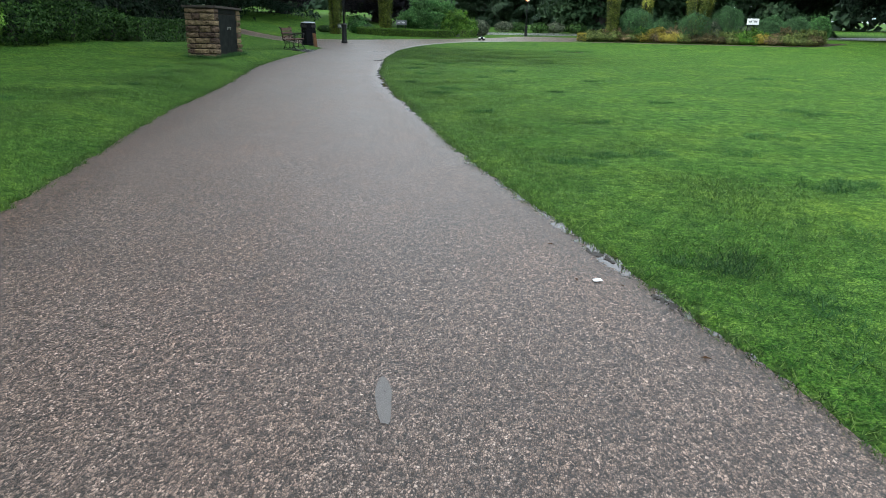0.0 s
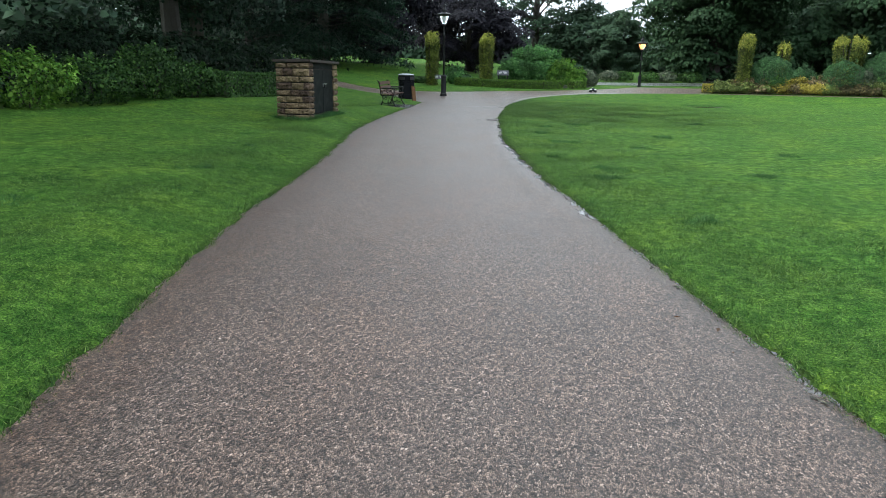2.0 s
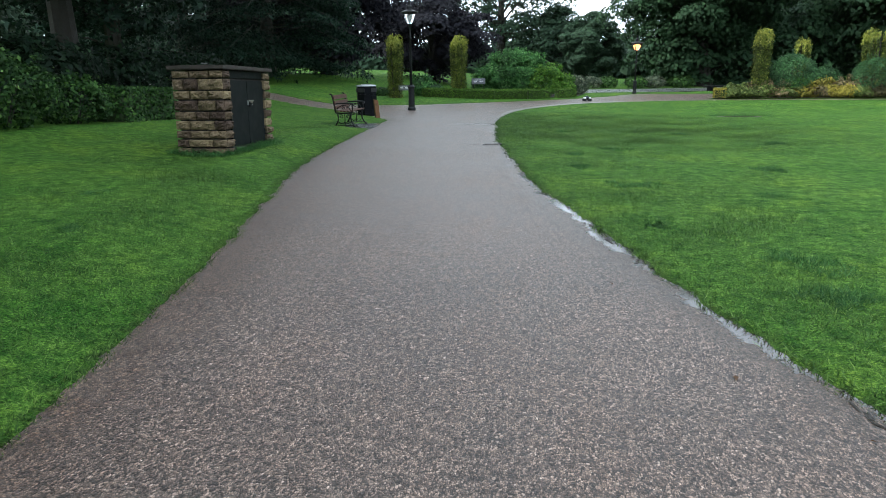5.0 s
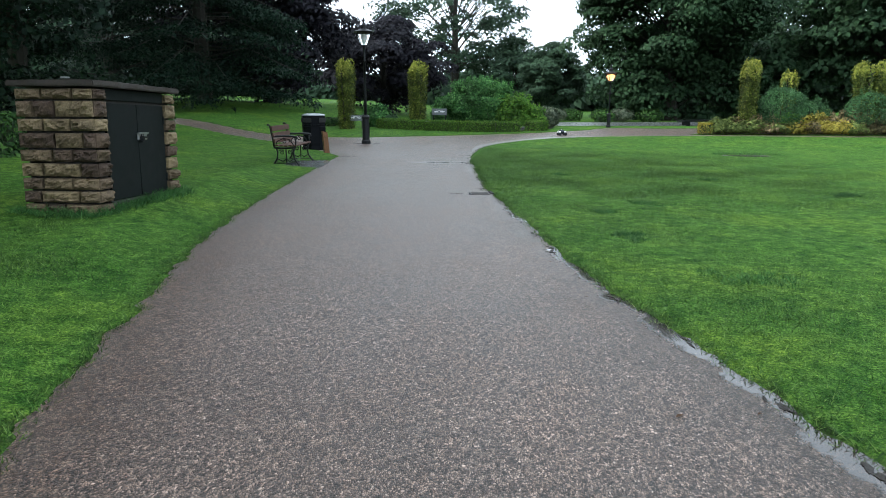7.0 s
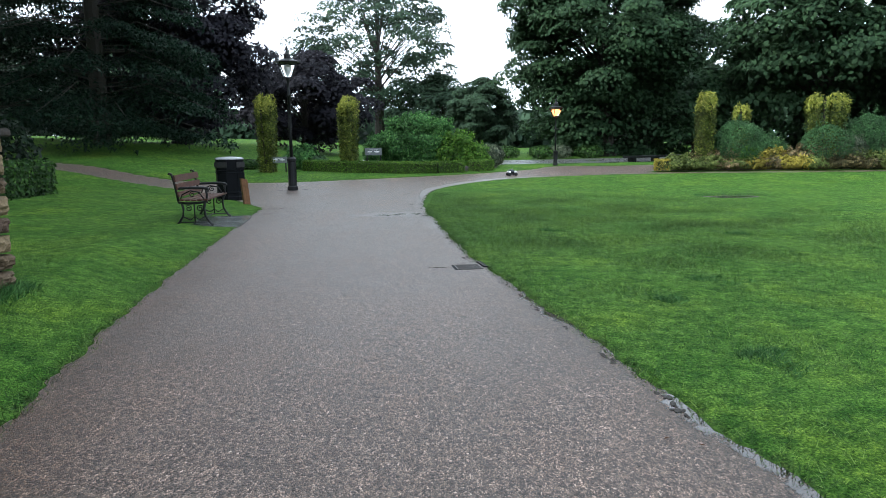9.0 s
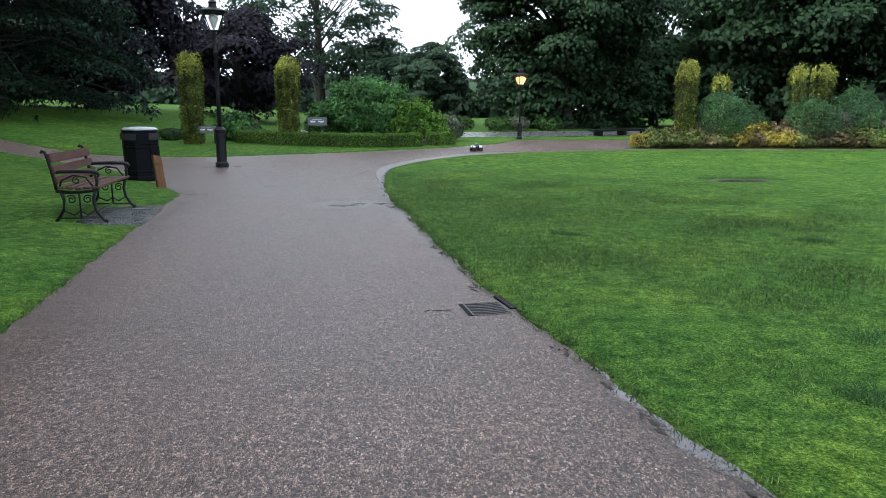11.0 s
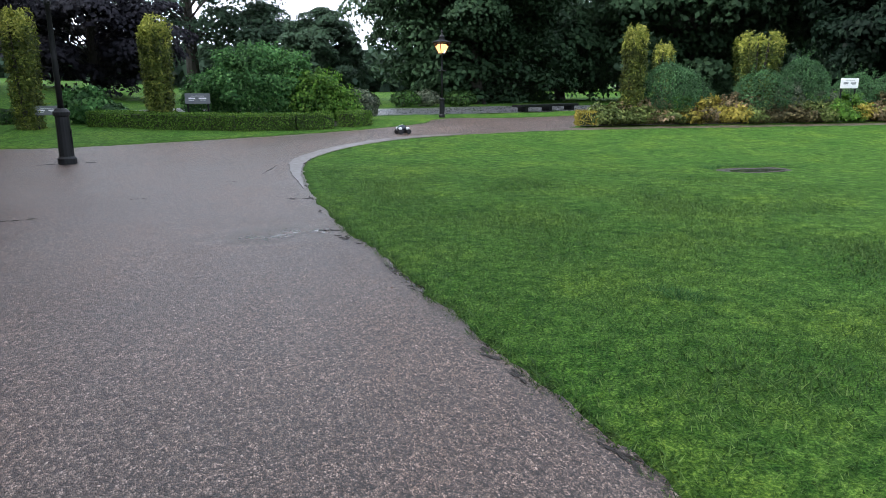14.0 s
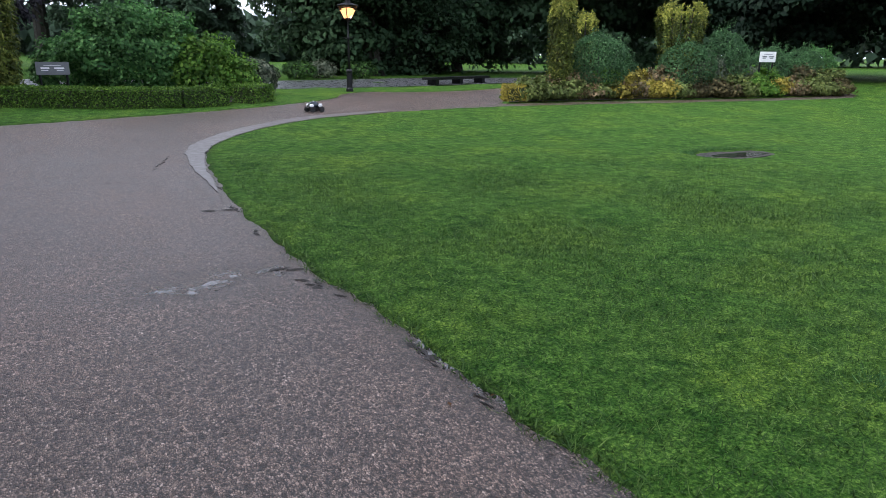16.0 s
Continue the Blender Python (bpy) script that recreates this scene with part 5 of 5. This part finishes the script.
# ---- toy car on the gravel ----
def toy_car():
    cx, cy = -2.2, 41.1
    c = thing("toy_car", pose(cx, cy, gz(cx, cy) + 0.004, 0, 0, -74) @ Matrix.Scale(0.75, 4), "radio-controlled monster truck with dark blue beetle-shaped shell", "toy car")
    # local +y is ahead
    secs = [(-0.215, 0.05, 0.155, 0.175), (-0.19, 0.085, 0.145, 0.225), (-0.13, 0.10, 0.14, 0.275), (-0.05, 0.105, 0.14, 0.31), (0.03, 0.10, 0.14, 0.312), (0.085, 0.092, 0.14, 0.27), (0.12, 0.08, 0.14, 0.235), (0.18, 0.066, 0.145, 0.215), (0.215, 0.03, 0.155, 0.185)]
    bm = bmesh.new()
    rings = []
    for y, w, z0, z1 in secs:
        rings.append([bm.verts.new((w * math.cos(a) * (1.0 if math.sin(a) < 0.5 else 0.95), y, z0 + (z1 - z0) * max(0.0, math.sin(a)) ** 0.8)) for a in np.linspace(0, math.pi, 13)])
    for a, b in zip(rings, rings[1:]):
        for k in range(12):
            bm.faces.new((a[k], a[k + 1], b[k + 1], b[k]))
        bm.faces.new((a[0], b[0], b[12], a[12]))
    bm.faces.new(rings[0]), bm.faces.new(rings[-1])
    body = part("body", bm, BLUEPAINT, c, "dark blue rounded body shell", True)
    bm = bmesh.new()
    box(bm, (0.12, 0.004, 0.06), (0, 0, 0), 0.002, Matrix.Rotation(radians(-58), 4, "X"))
    bmesh.ops.translate(bm, vec=(0, -0.128, 0.278), verts=bm.verts)
    part("rear_window", bm, DARKGLASS, body)
    bm = bmesh.new()
    box(bm, (0.10, 0.004, 0.012), (0, 0, 0), 0.001, Matrix.Rotation(radians(-50), 4, "X"))
    bmesh.ops.translate(bm, vec=(0, -0.165, 0.252), verts=bm.verts)
    part("stripe", bm, GREENPAINT, body, "green stripe under the rear window")
    bm = bmesh.new()
    bmesh.ops.create_icosphere(bm, subdivisions=2, radius=0.04, matrix=Matrix.Translation((0, -0.02, 0.308)) @ Matrix.Diagonal((1, 0.9, 0.2, 1)))
    part("roof_badge", bm, WHITE, body, "white roof badge", True)
    for sx in (-1, 1):
        for sy in (-0.15, 0.14):
            bm = bmesh.new()
            bmesh.ops.create_uvsphere(bm, u_segments=12, v_segments=8, radius=1.0, matrix=Matrix.Translation((sx * 0.105, sy, 0.185)) @ Matrix.Diagonal((0.036, 0.072, 0.055, 1)))
            part("wing", bm, WHITE, body, "white rounded wing", True)
            wh = new("wheel", None)
            wh.parent = c
            wh.location = (sx * 0.165, sy * 1.05, 0.075)
            bm = bmesh.new()
            lathe(bm, [(0.045, -0.042), (0.066, -0.044), (0.074, -0.03), (0.075, 0.03), (0.066, 0.044), (0.045, 0.042)], 18)
            for q in range(14):
                box(bm, (0.008, 0.02, 0.075), (0.075 * math.cos(q * math.tau / 14), 0.075 * math.sin(q * math.tau / 14), 0), 0, Matrix.Rotation(q * math.tau / 14, 4, "Z"))
            bmesh.ops.rotate(bm, matrix=Matrix.Rotation(math.pi / 2, 3, "Y"), verts=bm.verts)
            part("tyre", bm, RUBBER, wh, "chunky black tyre")
            bm = bmesh.new()
            lathe(bm, [(0.01, -0.03), (0.044, -0.036), (0.044, 0.036), (0.01, 0.03)], 12)
            bmesh.ops.rotate(bm, matrix=Matrix.Rotation(math.pi / 2, 3, "Y"), verts=bm.verts)
            part("rim", bm, CHROME, wh)
    bm = bmesh.new()
    box(bm, (0.09, 0.36, 0.05), (0, 0, 0.115), 0.01)
    for sy in (-0.155, 0.147):
        tube(bm, [(-0.15, sy, 0.078), (0.15, sy, 0.078)], [0.012, 0.012], 8)
        for sx in (-0.07, 0.07):
            tube(bm, [(sx, sy, 0.09), (sx * 0.8, sy, 0.19)], [0.013, 0.013], 8)
    part("chassis", bm, RUBBER, c)
    bm = bmesh.new()
    box(bm, (0.14, 0.012, 0.03), (0, -0.225, 0.14), 0.004)
    tube(bm, [(-0.07, -0.225, 0.155), (-0.07, -0.24, 0.185), (0.07, -0.24, 0.185), (0.07, -0.225, 0.155)], [0.006] * 4, 6)
    part("bumper", bm, CHROME, c)


toy_car()


# ---- trees ----
def tree(x, y, h, spread, mat, label, seed, clear=3.0, leaf=0.32, clumps=190, per=110, name="tree", trunk=0.4, open_crown=0.0, squash=1.0, group=""):
    """A tapered trunk with forking limbs, and a crown of leaf clumps with gaps."""
    z = gz(x, y)
    s = thing(name, pose(x, y, z), label, "tree", group)
    r, rr = np.random.default_rng(seed), random.Random(seed)
    bm = bmesh.new()
    lean = Vector((rr.uniform(-0.4, 0.4), rr.uniform(-0.4, 0.4), 0))
    spine = [Vector((0, 0, -0.3)), Vector((0, 0, 0.5)) + lean * 0.1, Vector((0, 0, clear)) + lean * 0.5, Vector((0, 0, h * 0.55)) + lean, Vector((0, 0, h * 0.9)) + lean * 1.4]
    tube(bm, spine, [trunk * 1.5, trunk * 1.05, trunk * 0.85, trunk * 0.5, trunk * 0.08], 10)
    part("trunk", bm, BARK, s)
    mid, half = (h + clear) / 2, (h - clear) / 2 * squash
    cent = []
    for k in range(clumps):
        d = r.normal(0, 1, 3)
        d /= np.linalg.norm(d)
        q = r.uniform(0.35, 1.0) ** 0.45
        b = 1 + 0.28 * noise.noise(Vector(d * 1.6) + Vector((seed, 0, 0))) + 0.16 * noise.noise(Vector(d * 4) + Vector((0, seed, 0)))
        p = d * q * b * np.array([spread, spread, half])
        taper = 1 - 0.35 * max(0, p[2] / half) ** 2
        cent.append((p[0] * taper + lean.x, p[1] * taper + lean.y, mid + p[2]))
    cent = np.array(cent)
    bm = bmesh.new()
    for k in range(0, len(cent), max(1, len(cent) // 46)):
        c = Vector(cent[k])
        t = min(max((c.z - clear) / (h - clear) * 0.55, 0.02), 0.75)
        a = spine[2].lerp(spine[4], t)
        m = a.lerp(c, 0.55) + Vector((0, 0, 0.08 * (c - a).length))
        tube(bm, [a, m, c], [trunk * 0.2 * (1 - t), trunk * 0.09, 0.015], 5)
    part("branchwork", bm, BARK, s)
    size = spread * (0.30 if open_crown == 0 else 0.17)
    dome = r.normal(0, 1, (len(cent), per, 3))
    dome /= np.linalg.norm(dome, axis=2, keepdims=True)
    dome[:, :, 2] = np.where(r.uniform(0, 1, (len(cent), per)) < 0.68, np.abs(dome[:, :, 2]), dome[:, :, 2])
    reach = size * r.uniform(0.6, 1.15, (len(cent), 1, 1)) * r.uniform(0.55, 1.0, (len(cent), per, 1)) ** 0.5
    pts = (cent[:, None, :] + dome * reach * np.array([1, 1, 0.55])).reshape(-1, 3)
    up = np.tile([0, 0, 0.7], (len(pts), 1)) + 0.5 * (pts - np.array([0, 0, mid])) / spread + 0.45 * (pts - np.repeat(cent, per, 0)) / size
    ob = new("crown", leaf_mesh("crown", pts, up, leaf * 1.4, leaf, mat, r, 0.35, 0.32))
    ob.parent = s
    return s


def conifer(x, y, h, spread, label, seed, clear=0.9, count=58000):
    """A spreading dark conifer with level layers of drooping sprays."""
    s = thing("conifer_tree", pose(x, y, gz(x, y)), label, "tree")
    r, rr = np.random.default_rng(seed), random.Random(seed)
    bm = bmesh.new()
    tube(bm, [(0, 0, -0.3), (0, 0, h * 0.5), (0, 0, h)], [0.45, 0.3, 0.03], 10)
    part("trunk", bm, BARK, s)
    bm = bmesh.new()
    pts = []
    tiers = 110
    for k in range(tiers):
        z = clear + (h - clear) * (k / tiers) ** 1.1
        a, ln = rr.uniform(0, math.tau), spread * (1 - (k / tiers) ** 1.5) * rr.uniform(0.7, 1.1) + 0.4
        tip = Vector((math.cos(a) * ln, math.sin(a) * ln, z - 0.12 * ln))
        tube(bm, [(0, 0, z), (tip.x * 0.5, tip.y * 0.5, z + 0.05 * ln), tip], [0.05, 0.03, 0.01], 5)
        n = int(count / tiers * (0.4 + ln / spread))
        u = r.uniform(0.2, 1.0, n) ** 0.7
        side = r.normal(0, 0.16, n) * ln * (1.15 - u * 0.5)
        pts.append(np.stack([math.cos(a) * ln * u - math.sin(a) * side, math.sin(a) * ln * u + math.cos(a) * side, z + 0.05 * ln - 0.17 * ln * u**2 - np.abs(side) * 0.25 - r.uniform(0, 0.35, n)], 1))
    part("branchwork", bm, BARK, s)
    pts = np.concatenate(pts)
    ob = new("sprays", leaf_mesh("sprays", pts, np.tile([0, 0, 1.0], (len(pts), 1)), 0.25, 0.085, CEDARLEAF, r, 0.45, 0.35))
    ob.parent = s
    return s


OAK, FAR = "large dark green broadleaf park tree", "distant green broadleaf tree at the park's edge"
tree(-11.9, 85, 16.5, 8.0, FARLEAF, "tall open-crowned tree with sky showing through", 301, 3.6, 0.22, 190, 85, trunk=0.55, open_crown=1.0)
tree(-2.6, 70, 5.7, 2.35, FARLEAF, "round-headed dark green park tree", 302, 0.3, 0.13, 150, 260, trunk=0.2, name="round_tree")
tree(5.3, 60.5, 13.5, 5.5, OAKLEAF, OAK, 303, 2.4, 0.155, 170, 540, trunk=0.5)
tree(13.5, 68, 6.5, 5.0, OAKLEAF, OAK, 304, 0.3, 0.2, 90, 260, trunk=0.3)
tree(20.2, 63, 17.5, 6.6, OAKLEAF, OAK, 317, 0.3, 0.23, 170, 340, trunk=0.4)
tree(32, 60, 17, 7.4, OAKLEAF, OAK, 305, 0.6, 0.22, 120, 300, trunk=0.5)
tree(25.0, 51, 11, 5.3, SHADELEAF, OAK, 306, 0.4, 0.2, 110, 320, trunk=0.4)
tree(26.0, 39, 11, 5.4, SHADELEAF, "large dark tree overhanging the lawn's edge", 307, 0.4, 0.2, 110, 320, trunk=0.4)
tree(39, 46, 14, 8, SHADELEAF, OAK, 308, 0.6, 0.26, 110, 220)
tree(-21.2, 59, 15.5, 5.8, BEECHLEAF, "dark purple copper beech tree", 309, 0.4, 0.19, 130, 400, name="copper_beech", trunk=0.5)
tree(-16.0, 70, 7.2, 4.6, BEECHLEAF, "dark purple copper beech behind the bed", 310, 0.3, 0.2, 100, 300, name="copper_beech", trunk=0.35)
conifer(-21.8, 50.5, 17, 6.8, "dark layered conifer with drooping sprays", 311)
conifer(-31, 56, 18, 7.5, "dark layered conifer behind the bank", 312)
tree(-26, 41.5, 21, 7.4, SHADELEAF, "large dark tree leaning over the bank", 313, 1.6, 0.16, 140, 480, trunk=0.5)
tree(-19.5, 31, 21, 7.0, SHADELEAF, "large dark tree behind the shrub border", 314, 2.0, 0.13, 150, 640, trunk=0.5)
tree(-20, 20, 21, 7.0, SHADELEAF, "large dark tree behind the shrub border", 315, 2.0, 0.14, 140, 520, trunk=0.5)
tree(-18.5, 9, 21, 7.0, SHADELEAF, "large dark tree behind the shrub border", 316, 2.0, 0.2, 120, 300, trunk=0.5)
# stands out of view, added to block sky and sun on the left
tree(-15, -4, 20, 7.0, SHADELEAF, "unseen dark tree added to shade the path start", 318, 2.0, 0.26, 110, 180, trunk=0.5)


tree(6.0, 63.5, 6.5, 5.2, OAKLEAF, "dark understorey tree behind the lamp", 319, -1.0, 0.2, 90, 230, trunk=0.25)


tree(-5.6, 84, 6.6, 4.6, FARLEAF, "dark distant tree behind the clipped bed", 320, -0.4, 0.22, 80, 170, trunk=0.25)


def far_wood():
    """The wall of woodland round the park, too far off to count."""
    r = np.random.default_rng(77)
    pts = []
    for k in range(150):
        a = radians(-75 + 215 * k / 150 + r.uniform(-1, 1))
        rad = r.uniform(95, 120)
        c = np.array([math.sin(a) * rad - 2, math.cos(a) * rad + 15, 0])
        high = r.uniform(4.6, 6.4) if -0.36 < a < 0.14 else r.uniform(11, 17)
        n = 420
        d = r.normal(0, 1, (n, 3))
        d /= np.linalg.norm(d, axis=1, keepdims=True)
        pts.append(c + d * np.array([6, 6, high / 2]) * r.uniform(0.6, 1, (n, 1)) + np.array([0, 0, high / 2]))
    pts = np.concatenate(pts)
    pts = pts[pts[:, 2] > 0]
    ob = new("far_woodland", leaf_mesh("far_woodland", pts, np.tile([0, -0.3, 0.8], (len(pts), 1)), 1.5, 1.1, FARLEAF, r))
    tagged(ob, "distant dark woodland round the park", "woodland", kind="stuff")


far_wood()

# shrub border and hedge on the left bank
hedge([(-13.7, 25.0), (-14.3, 29.5), (-15.3, 34.5)], 0.9, 0.85, "clipped dark green laurel hedge on the bank", 14, 0.06, 520, LAUREL)
for x, y, w, d, h, m, lab, seed in (
        (-14.2, 13.5, 2.6, 2.4, 1.9, LAUREL, "broad leafy green shrub in the border", 61), (-14.0, 15.7, 1.8, 1.9, 1.1, BLUEBUSH, "dark rounded shrub in the border", 62), (-14.0, 17.6, 2.2, 2.2, 1.25, LIMEBUSH, "bright green leafy shrub in the border", 63),
        (-15.4, 16.6, 3.0, 3.0, 2.0, SHADELAUREL, "tall dark green shrub at the back of the border", 64), (-14.0, 19.8, 2.0, 2.2, 1.2, LAUREL, "leafy green shrub in the border", 65), (-14.0, 22.0, 2.0, 2.2, 1.45, LAUREL, "dark leafy shrub with pale tips", 66),
        (-13.9, 24.0, 1.7, 2.0, 1.0, LAUREL, "dark low shrub before the hedge", 67), (-15.8, 20.5, 2.6, 2.6, 1.8, SHADELAUREL, "tall dark shrub at the back of the border", 68), (-14.6, 10.5, 2.6, 3.0, 1.8, LAUREL, "dark leafy shrub in the border", 69)):
    bush(x, y, w, d, h, m, lab, seed, 0.06, int(3600 * w * h / 3), rough=0.35, shoots=16)

# added bushes whose dark leaves stand for the shade under the trees
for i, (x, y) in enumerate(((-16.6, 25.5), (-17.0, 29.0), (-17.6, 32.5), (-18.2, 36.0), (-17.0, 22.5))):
    bush(x, y, 3.4, 3.6, 2.1, SHADELAUREL, "added dark bush for the shade behind the clipped hedge", 400 + i, 0.12, 2200, rough=0.35)

# long low bench and slabs beyond the junction
def low_seat(x, y, ln, turn, h, label):
    s = thing("low_bench", pose(x, y, gz(x, y), 0, 0, turn), label, "bench")
    bm = bmesh.new()
    box(bm, (ln, 0.5, 0.09), (0, 0, h), 0.015)
    part("seat", bm, BLACKIRON, s)
    for e in (-0.4, 0, 0.4):
        bm = bmesh.new()
        box(bm, (0.2, 0.4, h), (e * ln, 0, h / 2 - 0.02), 0.01)
        part("leg", bm, BLACKIRON, s)


low_seat(5.5, 50.4, 3.8, 30, 0.26, "long dark low bench beyond the path junction")
for i, (x, y) in enumerate(((0.6, 56.0), (1.8, 57), (-1.2, 58), (-2.2, 57), (3.4, 56.5))):
    bush(x, y, 1.5, 1.3, 0.8, GREYBUSH if i % 2 else LAUREL, "low shrub on the far side of the cross path", 80 + i, 0.09, 700)


# ---- fallen bits on the gravel ----
litter = random.Random(4)
for k in range(26):
    t = litter.random()
    y = 3 + 33 * t
    xr = float(np.interp(y, [p[1] for p in RIGHT_EDGE[::-1]][2:-8], [p[0] for p in RIGHT_EDGE[::-1]][2:-8])) - litter.uniform(0.05, 0.6)
    a = litter.uniform(0, 360)
    w = litter.uniform(0.015, 0.035)
    me = mesh_of("fallen_leaf", [(-w, 0, 0.0), (0, -w * 0.45, 0.004), (w, 0, 0.002), (0, w * 0.45, 0.005)], [(0, 1, 2, 3)], LEAFLITTER)
    ob = new("fallen_leaf", me)
    ob.matrix_world = pose(xr, y, gz(xr, y) + 0.006, 0, 0, a)
    tagged(ob, "small brown fallen leaf on wet gravel", "leaf", "fallen leaves")
bm = bmesh.new()
box(bm, (0.055, 0.035, 0.008), (0, 0, 0.004), 0.002)
scrap = part("paper_scrap", bm, WHITE)
scrap.matrix_world = pose(2.54, 4.54, gz(2.54, 4.54) + 0.004, 0, 0, 20)
tagged(scrap, "small white scrap of litter on the gravel", "litter")
